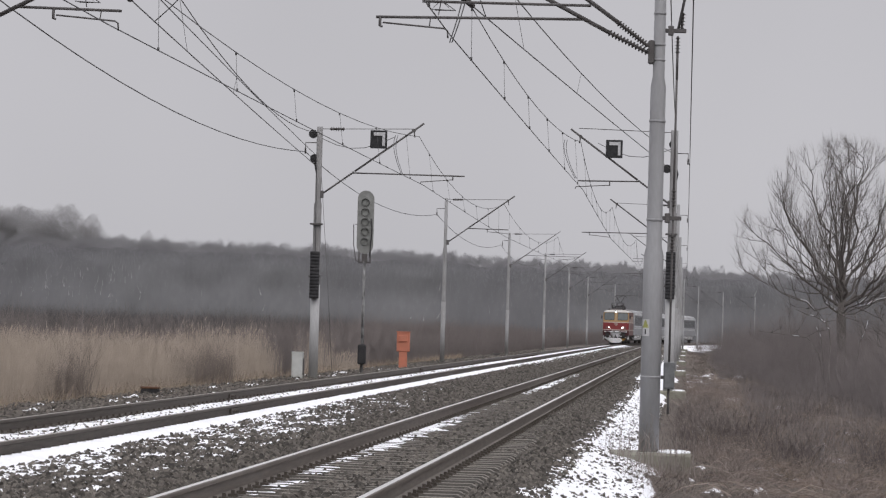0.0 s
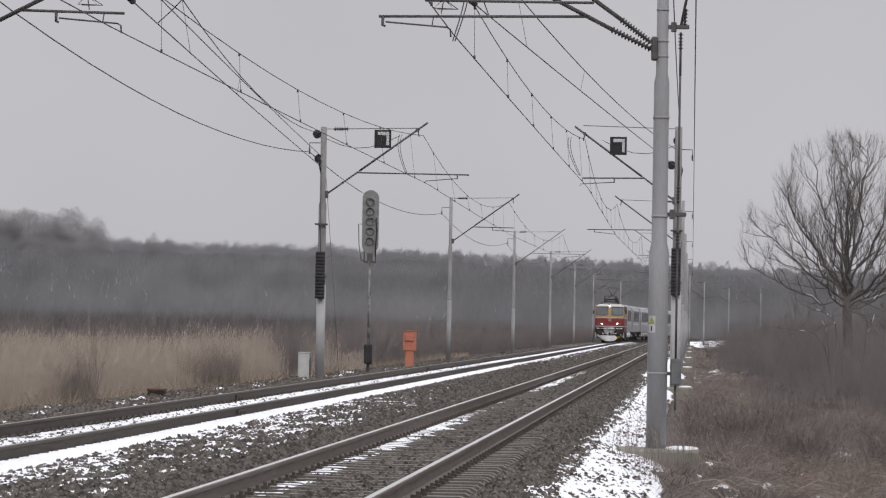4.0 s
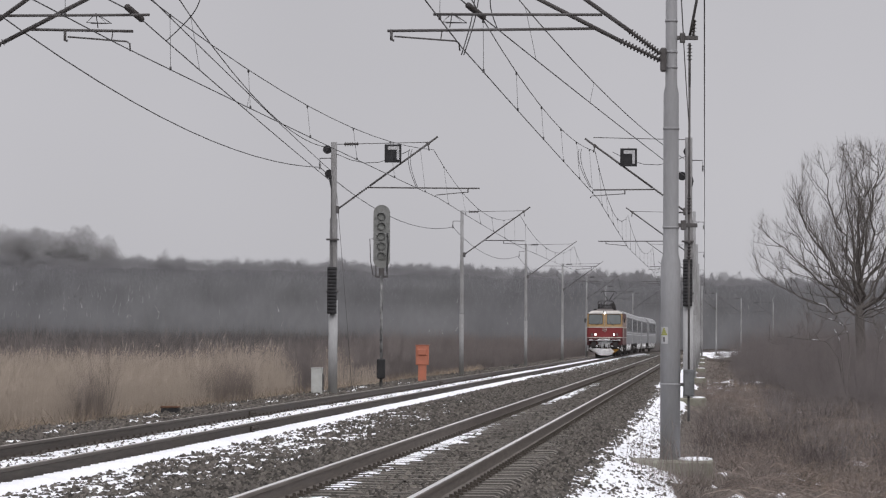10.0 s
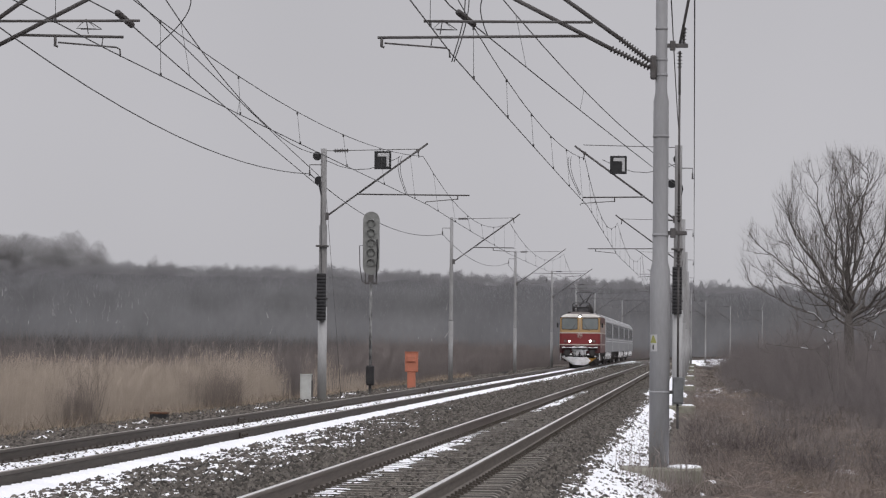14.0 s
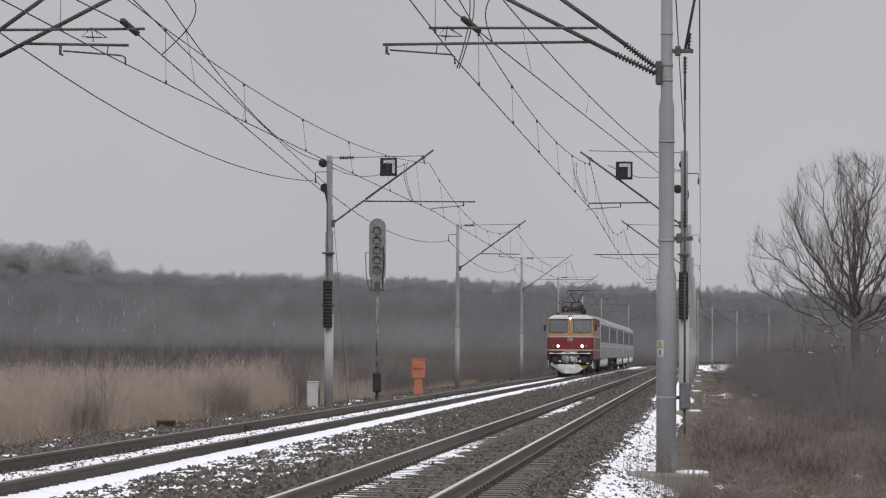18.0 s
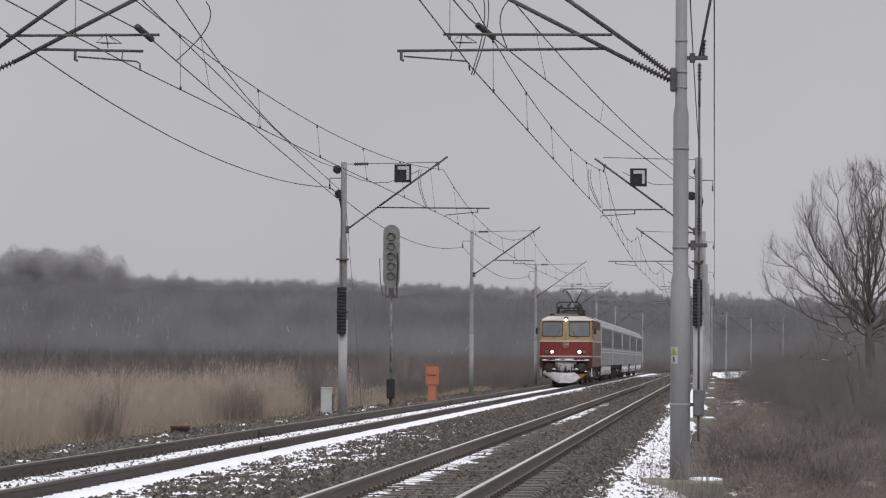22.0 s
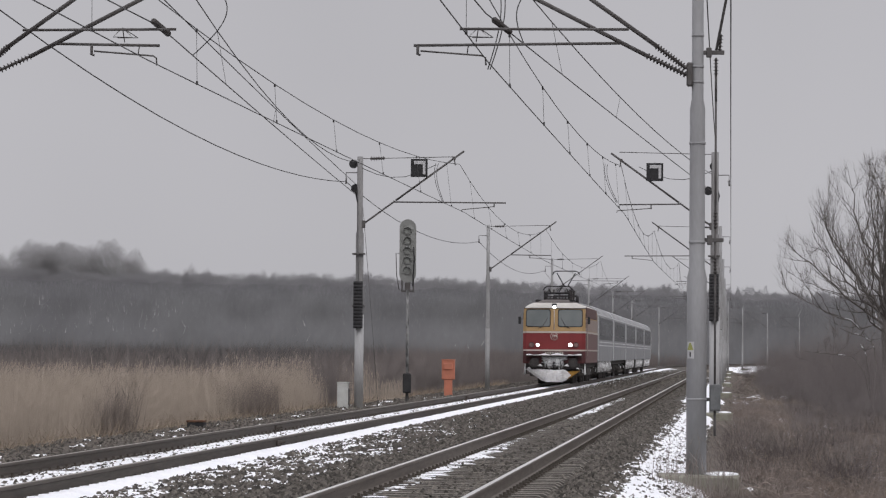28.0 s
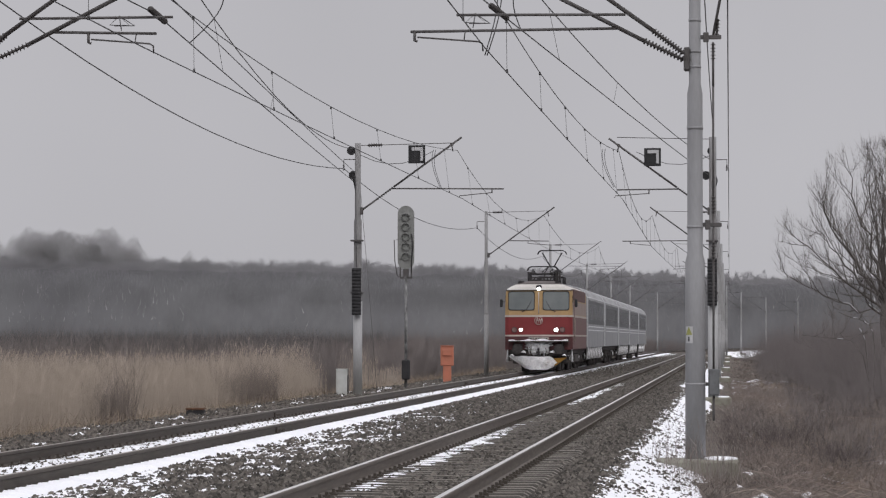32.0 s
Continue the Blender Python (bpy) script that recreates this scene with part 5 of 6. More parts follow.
def coach(buffet):
    """Silver-grey passenger coach; its near end stands at y = 0."""
    t = thing("passenger_coach", "silver-grey passenger coach with a dark window band and pale roof", "railway coach", "coaches behind the locomotive")
    length = 23.3
    zr = 3.86
    bm = loft(B(), [body_section(y, HW, 1.0, 3.2, zr, 0) for y in (0.0, 0.02, length - 0.02, length)], mat=lambda k: 1 if 1 <= k <= 9 else 0)
    part("body", bm, [M_COACH, M_COACHROOF], t)
    # added pale strips stand in for the bright highlight on the roof's shoulders
    for s in (-1, 1):
        part("roof_edge_glint", tube(B(), [(s * (HW - 0.035), 0.1, 3.34), (s * (HW - 0.035), length - 0.1, 3.34)], 0.03, 6), M_TRIMGLINT, t, "pale strip painting a highlight along the roof edge")
        part("roof_shoulder_glint", tube(B(), [(s * (HW - 0.40), 0.1, zr - 0.11), (s * (HW - 0.40), length - 0.1, zr - 0.11)], 0.022, 6), M_TRIMGLINT, t)
    for s in (-1, 1):
        bm = B()
        box(bm, *sorted((s * (HW - 0.01), s * (HW + 0.006))), 1.6, length - 1.6, 2.1, 3.22, 0.004)
        band = part("window_band", bm, M_COACHDARK, t, "dark grey window band")
        for k in range(10):
            y = 2.6 + k * (length - 5.2 - 1.3) / 9
            bm = B()
            box(bm, *sorted((s * (HW - 0.01), s * (HW + 0.012))), y, y + 1.3, 2.3, 3.05, 0.004)
            part("window", bm, M_COACHWIN if buffet else M_COACHPANE, band)
        bm = B()
        for z in (1.78, 1.95):
            box(bm, *sorted((s * (HW - 0.01), s * (HW + 0.008))), 1.4, length - 1.4, z, z + 0.05)
        part("side_stripe", bm, M_TRIMGLINT, t)
        for y in (0.35, length - 1.25):
            bm = B()
            box(bm, *sorted((s * (HW - 0.02), s * (HW + 0.01))), y, y + 0.9, 1.05, 3.1, 0.01)
            part("door", bm, M_COACH, t)
        for k in range(9):
            y = 1.3 + k * 2.15 if not buffet else 7.2 + k * 1.0
            bm = B()
            if buffet:
                box(bm, *sorted((s * 0.75, s * (1.05 + 0.1 * (k % 2)))), y, y + 0.75, 0.38 + 0.1 * (k % 3), 0.98, 0.03)
                part("underfloor_box", bm, M_GRIME, t)
                continue
            secs = [[(s * 1.40, y, 1.02), (s * 1.40, y + 1.7, 1.02), (s * 1.34, y + 1.7, 1.02), (s * 1.34, y, 1.02)],
                    [(s * 1.36, y + 0.05, 0.42 + 0.06 * (k % 2)), (s * 1.36, y + 1.55, 0.46), (s * 1.30, y + 1.55, 0.46), (s * 1.30, y + 0.05, 0.42 + 0.06 * (k % 2))]]
            sk = part("skirt_panel", loft(bm, secs), M_SKIRT, t)
            for j in range(2):
                o = y + 0.25 + 0.8 * j
                part("skirt_snow", tube(B(), [(s * 1.392, o + 0.35, 1.0), (s * 1.362, o + 0.15, 0.75), (s * 1.345, o - 0.1, 0.46)], [0.012, 0.035, 0.02], 6), M_ICE, sk, "streak of packed snow")
    for y, d in ((0.0, -0.14), (length, 0.14)):
        bm = B()
        box(bm, -0.6, 0.6, *sorted((y, y + d * 2)), 1.1, 3.2, 0.05)
        part("gangway", bm, M_RUBBER, t)
        sec = body_section(0, HW + 0.012, 1.02, 3.2, zr + 0.012, 0)
        a = [(x, y - d * 0.6, z) for x, _, z in sec]
        b = [(x, y - d * 0.05, z) for x, _, z in sec]
        part("end_frame", loft(B(), [a, b]), M_TRIMGLINT, t, "pale end frame")
    bm = B()
    box(bm, -1.25, 1.25, 0.2, length - 0.2, 0.78, 0.999, 0.04)
    part("underframe", bm, M_GRIME, t)
    bogie(t, 3.0, 2.5, 0.46)
    bogie(t, length - 3.0, 2.5, 0.46)
    for k in range(4):
        bm = B()
        y = 3.0 + k * 5.6
        box(bm, -0.5, 0.5, y, y + 1.4, zr - 0.02, zr + 0.07, 0.02)
        part("roof_vent", bm, M_COACHROOF, t)
    return t


LOCO = locomotive()
COACHES = [coach(False), coach(True)]
for k in range(3):
    COACHES.append(copy_thing(COACHES[0], pose(0, 0, 0)))


# ---- vegetation ----
def blades(base, tip, w, rng):
    """One thin triangle from each base point to its tip."""
    n = len(base)
    a = rng.uniform(0, math.pi, n)
    side = np.stack([np.cos(a), np.sin(a), np.zeros(n)], -1) * (np.asarray(w) / 2).reshape(-1, 1)
    v = np.stack([base - side, base + side, tip], 1).reshape(-1, 3)
    return v, np.arange(3 * n).reshape(-1, 3)


def gz(x, y):
    return np.interp(x, [-900, -60, -13.6, -12.1, -10.3, -9.9, -1.75, -1.3, -0.45, 0.5, 3, 900], [-1.1, -1.15, -1.05, -0.30, -0.29, -0.27, -0.235, -0.32, -0.56, -0.65, -0.86, -1.0])


def reeds(seed=11, n=250000, near=-12.4, deep=34, ya=52, yb=160):
    rng = np.random.default_rng(seed)
    x = near - rng.uniform(0, 1, n) ** 1.5 * deep
    y = rng.uniform(ya, yb, n)
    # the stand ends raggedly at its far side
    keep = y < max(109, ya + 12) + (-12.4 - x) * 2.4 + rng.normal(0, 1.5, n)
    x, y = x[keep], y[keep]
    n = len(x)
    lump = np.array([noise.noise((p * 0.25, q * 0.12, 3.0)) + 0.8 * noise.noise((p * 0.9, q * 0.5, 5.0)) for p, q in zip(x, y)])
    h = rng.uniform(1.5, 2.05, n) * (1 + 0.17 * lump) * np.clip((x + 12.2) * -1.1 + 0.25, 0.35, 1.0)
    base = np.stack([x, y, gz(x, y) - 0.05], -1)
    lean = (rng.normal(0, 0.06, (n, 2)) + 0.05 * lump[:, None]) * h[:, None]
    tip = base + np.stack([lean[:, 0] + 0.05, lean[:, 1], h], -1)
    v, f = blades(base, tip, rng.uniform(0.004, 0.009, n) * (0.6 + y / 120), rng)
    # feathery heads and hanging leaves
    k = rng.choice(n, n // 2, replace=False)
    p = base[k] + (tip[k] - base[k]) * np.where(rng.uniform(0, 1, (len(k), 1)) < 0.7, rng.uniform(0.85, 0.97, (len(k), 1)), rng.uniform(0.2, 0.85, (len(k), 1)))
    q = p + np.stack([rng.normal(0.02, 0.05, len(k)), rng.normal(0, 0.05, len(k)), rng.uniform(0.06, 0.22, len(k))], -1)
    v2, f2 = blades(p, q, rng.uniform(0.005, 0.011, len(k)) * (0.6 + p[:, 1] / 110), rng)
    tagged(fast_mesh("reed_bed", np.concatenate([v, v2]), np.concatenate([f, f2 + len(v)]), M_REED), "tall tan dry reeds standing below the embankment", "reeds", kind="stuff")


reeds()
reeds(12, 900, -11.8, 1.6, 122, 131)


def shrubs(name, px, py, ph, spread, stems, mat, seed, label, category, width=(0.02, 0.05)):
    """Bare shrubs: stems fan out from a root, each with side twigs."""
    rng = np.random.default_rng(seed)
    k = len(px)
    root = np.stack([px, py, gz(px - np.array([bend(q) for q in py]), py) - 0.05], -1)
    r = np.repeat(np.arange(k), stems)
    n = len(r)
    h = np.asarray(ph)[r] * rng.uniform(0.6, 1.0, n)
    a, o = rng.uniform(0, 6.283, n), rng.uniform(0, 1, n) ** 0.7 * spread
    b = root[r] + np.stack([rng.normal(0, 0.15, n), rng.normal(0, 0.15, n), np.zeros(n)], -1)
    t = b + np.stack([np.cos(a) * o * h, np.sin(a) * o * h, h], -1)
    v, f = blades(b, t, rng.uniform(*width, n), rng)
    vs, fs, c = [v], [f], len(v)
    for level in range(3):
        s = b + (t - b) * rng.uniform(0.25, 0.95, (n, 1))
        d = (t - b) * rng.uniform(0.1, 0.3, (n, 1)) + rng.normal(0, 0.17, (n, 3)) * h[:, None]
        d[:, 2] = np.abs(d[:, 2])
        v, f = blades(s, s + d, rng.uniform(width[0] * 0.7, width[1] * 0.7, n), rng)
        vs.append(v)
        fs.append(f + c)
        c += len(v)
    return tagged(fast_mesh(name, np.concatenate(vs), np.concatenate(fs), mat), label, category, kind="stuff")


def plant_shrubs():
    rng = np.random.default_rng(21)
    # behind the reeds and beside the far masts
    n = 1900
    y = rng.uniform(112, 330, n)
    x = -14 - rng.uniform(0, 1, n) ** 1.3 * 55 * (y / 250)
    h = 2.0 + 0.6 * np.array([noise.noise((p * 0.06, q * 0.03, 9.0)) for p, q in zip(x, y)]) + rng.uniform(0, 0.4, n) + 0.0016 * y
    shrubs("scrub_field", x, y, h, 0.45, 30, M_SCRUBDARK, 5, "dark brown leafless scrub behind the reeds", "scrub", (0.012, 0.032))
    n = 1000
    y = rng.uniform(325, 545, n)
    x = np.array([bend(q) for q in y]) - 14.5 - rng.uniform(0, 1, n) ** 1.4 * 50
    h = 2.3 + 0.5 * np.array([noise.noise((p * 0.06, q * 0.03, 29.0)) for p, q in zip(x, y)]) + rng.uniform(0, 0.4, n)
    shrubs("far_scrub", x, y, h, 0.5, 30, M_SCRUBDARK, 55, "dark leafless scrub beside the far curve", "scrub", (0.02, 0.05))
    n = 640
    y = rng.uniform(230, 330, n)
    x = -30 - rng.uniform(0, 1, n) * 40 * (y / 290)
    h = 2.85 + 0.45 * np.array([noise.noise((p * 0.07, q * 0.01, 19.0)) for p, q in zip(x, y)]) + 0.003 * (y - 230)
    shrubs("dark_scrub_belt", x, y, h, 0.5, 60, M_BELT, 6, "dark belt of leafless scrub before the forest", "scrub", (0.012, 0.032))
    # darker bushes standing in the reeds
    for cx, cy, w, m in ((-12.35, 92, 0.7, 11), (-12.45, 72, 0.5, 4)):
        xs = cx + rng.normal(0, w * 0.5, m)
        ys = cy + rng.normal(0, w * 2, m)
        shrubs("bush", xs, ys, rng.uniform(0.8, 1.45, m), 0.34, 150, M_BUSH, int(cy), "thin brown leafless bush among the reeds", "bush", (0.005, 0.013))
    # scrub beside the path
    n = 1500
    y = 56 + rng.uniform(0, 1, n) ** 1.2 * 320
    foot = 4.7 - 0.011 * (y - 60) + 0.7 * np.sin(y * 0.09)
    x = foot + rng.uniform(0, 1, n) ** 1.2 * (y * 0.085 + 3.0)
    edge = np.clip((x - foot + 0.8) / 2.5, 0.35, 1.0)
    h = (1.1 + 1.9 * np.array([noise.noise((p * 0.55, q * 0.11, 2.0)) for p, q in zip(x, y)]) + rng.uniform(0, 0.8, n)) * edge + 0.0035 * y
    shrubs("scrub_thicket", x, y, np.clip(h, 0.3, 9), 0.75, 66, M_THICKET, 7, "dense brown leafless thicket beside the path", "scrub", (0.005, 0.013))
    n = 170
    y = rng.uniform(58, 260, n)
    shrubs("low_scrub", 1.6 + rng.uniform(0, 1, n) * 3.2, y, rng.uniform(0.3, 1.0, n), 0.7, 40, M_THICKET, 27, "scattered low grey scrub on the withered grass", "scrub", (0.005, 0.014))
    # low brambles and withered grass by the mast and over the bank
    n = 620
    y = rng.uniform(44, 140, n)
    x = np.maximum(rng.uniform(0.1, 1, n) ** 1.5 * 4.8, np.where(y < 54, 0.7, 0.0))
    shrubs("brambles", x, y, rng.uniform(0.2, 0.6, n), 1.3, 38, M_TWIG, 8, "low tangled brown brambles beside the mast", "brambles", (0.004, 0.010))
    n = 44
    shrubs("tall_weeds", rng.uniform(-0.1, 1.2, n), rng.uniform(56, 92, n), rng.uniform(0.2, 0.62, n), 0.8, 50, M_TANGLE, 18, "dark tall weeds behind the mast foot", "weeds", (0.004, 0.010))
    cx, cy, cs = (np.array(v) for v in zip((1.0, 68, 0.3), (2.2, 80, 0.45), (3.1, 96, 0.5), (4.3, 76, 0.5), (1.7, 58, 0.3), (3.4, 60, 0.4), (4.4, 112, 0.8), (2.6, 120, 0.5)))
    k = np.repeat(np.arange(8), 18)
    shrubs("dark_brambles", cx[k] + rng.normal(0, 1, 144) * cs[k], cy[k] + rng.normal(0, 4, 144) * cs[k] * 2, rng.uniform(0.2, 0.7, 144), 1.0, 60, M_TANGLE, 28, "dark tangled brambles in front of the thicket", "brambles", (0.004, 0.010))
    # thin grey saplings before the wood
    n = 80
    y = rng.uniform(120, 250, n)
    shrubs("saplings", 4.4 - 0.011 * (y - 60) + rng.uniform(0.0, 1, n) * 5.0, y, rng.uniform(1.6, 4.0, n) * (0.75 + 0.001 * y), 0.42, 26, M_THICKET, 38, "thin grey leafless saplings rising from the thicket", "saplings", (0.006, 0.014))
    n = 230
    y = rng.uniform(124, 165, n)
    shrubs("tree_undergrowth", 2.9 + rng.uniform(0, 1, n) * 8.5, y, rng.uniform(1.8, 4.5, n), 0.55, 24, M_THICKET, 48, "grey tangle of bare twigs round the tree trunk", "scrub", (0.004, 0.010))
    # tan tufts of dead grass
    n = 42000
    y = 44 + rng.uniform(0, 1, n) ** 1.3 * 120
    x = rng.uniform(0.2, 6.5, n)
    lump = np.array([noise.noise((p * 0.75, q * 0.12, 16.0)) + 0.5 * noise.noise((p * 2.5, q * 0.5, 26.0)) for p, q in zip(x, y)])
    x, y = x[lump > 0.02], y[lump > 0.02]
    n = len(x)
    base = np.stack([x, y, gz(x, y) - 0.05], -1)
    h = rng.uniform(0.12, 0.38, n)
    tip = base + np.stack([rng.normal(0.1, 0.9, n) * h, rng.normal(0, 0.9, n) * h, h], -1)
    v, f = blades(base, tip, rng.uniform(0.006, 0.014, n) * (0.7 + y / 150), rng)
    tagged(fast_mesh("tan_grass_tufts", v, f, M_TAN), "tan tufts of dead grass on the low bank", "grass", kind="stuff")
    # long arching dead stems lying over the grass
    n = 3600
    sx, sy = rng.uniform(0.5, 6.5, n), 43 + rng.uniform(0, 1, n) ** 1.5 * 90
    az, ln = rng.uniform(0, 6.283, n), rng.uniform(0.25, 0.8, n)
    vs, fs = [], []
    p0 = np.stack([sx, sy, gz(sx, sy)], -1)
    side = np.stack([np.zeros(n), np.zeros(n), rng.uniform(0.003, 0.006, n)], -1)
    rows = []
    for k in range(6):
        f = k / 5
        p = p0 + np.stack([np.cos(az) * ln * f, np.sin(az) * ln * f, 0.10 + ln * 0.7 * f * (1 - f) * rng.uniform(0.8, 1.2, n)], -1)
        rows.append((p - side * (1 - f * 0.7), p + side * (1 - f * 0.7)))
    v = np.concatenate([np.stack(r, 1) for r in rows], 1).reshape(-1, 3)
    f = np.concatenate([np.stack([2 * k + 0 * np.arange(n), 2 * k + 1 + 0 * np.arange(n), 2 * k + 3 + 0 * np.arange(n), 2 * k + 2 + 0 * np.arange(n)], -1) + 12 * np.arange(n)[:, None] for k in range(5)])
    tagged(fast_mesh("dead_stems", v, f, M_DEAD), "pale arching dead stems lying over the grass", "stems", kind="stuff")
    n = 26
    shrubs("weeds", rng.uniform(-1.0, 0.1, n), rng.uniform(49.0, 51.9, n), rng.uniform(0.3, 0.85, n), 0.35, 7, M_TWIG, 9, "thin dry weeds round the mast foot", "weeds", (0.006, 0.014))
    n = 112000
    y = 42 + rng.uniform(0, 1, n) ** 1.9 * 330
    x = rng.uniform(-0.2, 6.5, n) + 0.008 * y * rng.uniform(0, 1, n)
    x = np.where(y < 51.2, x - 0.4, x)
    base = np.stack([x, y, gz(x, y) - 0.1], -1)
    lump = np.array([noise.noise((p * 0.8, q * 0.35, 6.0)) for p, q in zip(x, y)])
    h = rng.uniform(0.10, 0.30, n) * (1 + 0.9 * lump) * np.where((y < 52) & (x < 0.4), 0.5, 1.0)
    tip = base + np.stack([rng.normal(0.3, 1.5, n) * h, rng.normal(0, 1.2, n) * h, h], -1)
    v, f = blades(base, tip, rng.uniform(0.008, 0.022, n) * (1 + y / 150), rng)
    tagged(fast_mesh("withered_grass", v, f, M_GRASS), "matted reddish-brown withered grass on the low bank", "grass", kind="stuff")
    n = 5200
    x, y = rng.uniform(-0.75, 1.4, n), rng.uniform(44.5, 51.3, n)
    base = np.stack([x, y, gz(x, y) - 0.03], -1)
    h = rng.uniform(0.04, 0.20, n)
    tip = base + np.stack([rng.normal(0.1, 1.0, n) * h, rng.normal(0, 0.8, n) * h, h], -1)
    v, f = blades(base, tip, rng.uniform(0.004, 0.011, n), rng)
    tagged(fast_mesh("mast_foot_grass", v, f, M_GRASS), "short brown grass before the mast's concrete block", "grass", kind="stuff")
    n = 16000
    y = 44 + rng.uniform(0, 1, n) ** 1.4 * 150
    x = rng.uniform(-13.0, -11.2, n)
    base = np.stack([x, y, gz(x, y) - 0.05], -1)
    h = rng.uniform(0.08, 0.36, n) * np.where(x < -11.8, 1.3, 0.3)
    tip = base + np.stack([rng.normal(0.15, 0.6, n) * h, rng.normal(0, 0.6, n) * h, h], -1)
    v, f = blades(base, tip, rng.uniform(0.005, 0.013, n) * (0.6 + y / 120), rng)
    tagged(fast_mesh("bank_grass", v, f, M_TAN), "dry tan grass along the edge of the ballast", "grass", kind="stuff")


plant_shrubs()


def bare_tree(x, y, height, seed, label, wide=0.42, limbs=13, snowy=False):
    """A leafless tree: a stout trunk that parts into limbs fanning out and up to a rounded crown, with fine upright twigs."""
    rng = random.Random(seed)
    t = thing("tree", label, "tree", "bare trees beside the path", at=pose(x, y, ground_z(x, y) - 0.1))
    fork, r0 = height * 0.40, height * 0.0195
    heart = Vector((0, 0, fork))

    def reach(e):
        """How far the crown goes from its heart at an angle over the horizon."""
        u = max(0.0, min(1.0, e / 90))
        return height * (wide + (0.60 - wide) * u * u * (3 - 2 * u))

    def inside(p):
        d = p - heart
        e = math.degrees(math.atan2(d.z, math.hypot(d.x, d.y)))
        return p if d.length < reach(e) else heart + d * (reach(e) * rng.uniform(0.95, 1.04) / d.length)

    def aim(az, e):
        return Vector((math.cos(az) * math.cos(e), math.sin(az) * math.cos(e), math.sin(e)))

    bend_x = rng.uniform(-0.02, 0.02) * height
    axis = [Vector((0, 0, 0)), Vector((bend_x * 0.4, 0, fork * 0.4)), Vector((bend_x, 0, fork * 0.8)), Vector((bend_x * 0.5, 0, fork * 1.15))]
    part("trunk", tube(B(), axis, [r0 * 1.35, r0 * 1.08, r0 * 0.95, r0 * 0.45], 12), M_BARK, t)
    ta, tb, tw = [], [], []

    def branch(bm, a, b, sag, r, n, sides):
        """A branch from a to b that hangs below the straight line and turns up to its tip."""
        d = b - a
        mid = a + d * 0.55 - Vector((0, 0, sag * d.length))
        pts, rad = [], []
        for k in range(n + 1):
            f = k / n
            p = a * (1 - f) ** 2 + mid * (2 * f * (1 - f)) + b * f * f
            p += Vector((rng.gauss(0, 1), rng.gauss(0, 1), rng.gauss(0, 1))) * 0.014 * d.length * (0 < k < n)
            pts.append(p)
            rad.append(max(0.0035, r * (1 - 0.92 * f ** 0.8)))
        tube(bm, pts, rad, sides, caps=False)
        return pts

    # four tiers of limbs, from the low spreading ones to the upright leaders
    tiers = [(16, 0), (36, 1), (56, 2), (78, 3)]
    for k in range(limbs):
        rise, tier = tiers[k % 4]
        count = (limbs + 3 - tier) // 4
        az = 2 * math.pi * (k // 4 + 0.25 * tier) / count + rng.uniform(-0.25, 0.25) + 3.0
        e = radians(rise + rng.uniform(-7, 8))
        end = heart + aim(az, e) * reach(math.degrees(e)) * rng.uniform(0.93, 1.02)
        low = fork * (0.74 + 0.36 * math.degrees(e) / 90)
        root = Vector((bend_x * 0.8, 0, low))
        bm = B()
        main = branch(bm, root, end, 0.10 if e < 1.1 else 0.05, r0 * (rng.uniform(0.28, 0.42) if e > 0.55 else rng.uniform(0.13, 0.2)), 10, 7)
        for q in range(10):
            f = 0.16 + 0.08 * q + rng.uniform(-0.03, 0.03)
            i = min(int(f * 10), 9)
            s = main[i].lerp(main[i + 1], f * 10 - i)
            along = (main[i + 1] - main[i]).normalized()
            off = Vector((rng.gauss(0, 1), rng.gauss(0, 1), rng.gauss(0.25, 0.8))).normalized()
            way = (along + off * rng.uniform(0.6, 1.15) + Vector((0, 0, 0.3))).normalized()
            g = inside(s + way * height * rng.uniform(0.14, 0.30) * (1.15 - 0.6 * f))
            sub = branch(bm, s, g, 0.07, r0 * 0.13 * (1.2 - 0.7 * f), 6, 5)
            for w in range(7):
                f2 = rng.uniform(0.12, 1.0)
                i2 = min(int(f2 * 6), 5)
                s2 = sub[i2].lerp(sub[i2 + 1], f2 * 6 - i2)
                al = (sub[i2 + 1] - sub[i2]).normalized()
                e2 = inside(s2 + (al + Vector((rng.gauss(0, 0.5), rng.gauss(0, 0.5), rng.uniform(0.1, 0.9)))).normalized() * height * rng.uniform(0.05, 0.12))
                tw3 = branch(bm, s2, e2, 0.05, 0.008, 3, 3)
                for z in range(6):
                    s3 = tw3[rng.randint(0, 2)].lerp(tw3[3], rng.uniform(0, 1))
                    ta.append(s3)
                    tb.append(s3 + (al * 0.5 + Vector((rng.gauss(0, 0.35), rng.gauss(0, 0.35), 0.8))).normalized() * rng.uniform(0.02, 0.06) * height)
                    tw.append(rng.uniform(0.005, 0.010))
        limb = part("limb", bm, M_BARK, t)
        if snowy and math.degrees(e) < 30:
            pts = [p + Vector((0, 0, 0.05)) for p in main[2:5]]
            part("branch_snow", tube(B(), pts, [0.006, 0.016, 0.006], 6), M_SNOW, limb, "line of snow on a low branch")
    v, f = blades(np.array([tuple(p) for p in ta]), np.array([tuple(p) for p in tb]), np.array(tw), np.random.default_rng(seed))
    cr = fast_mesh("crown", v, f, M_TREETWIG)
    cr.parent = t
    return t


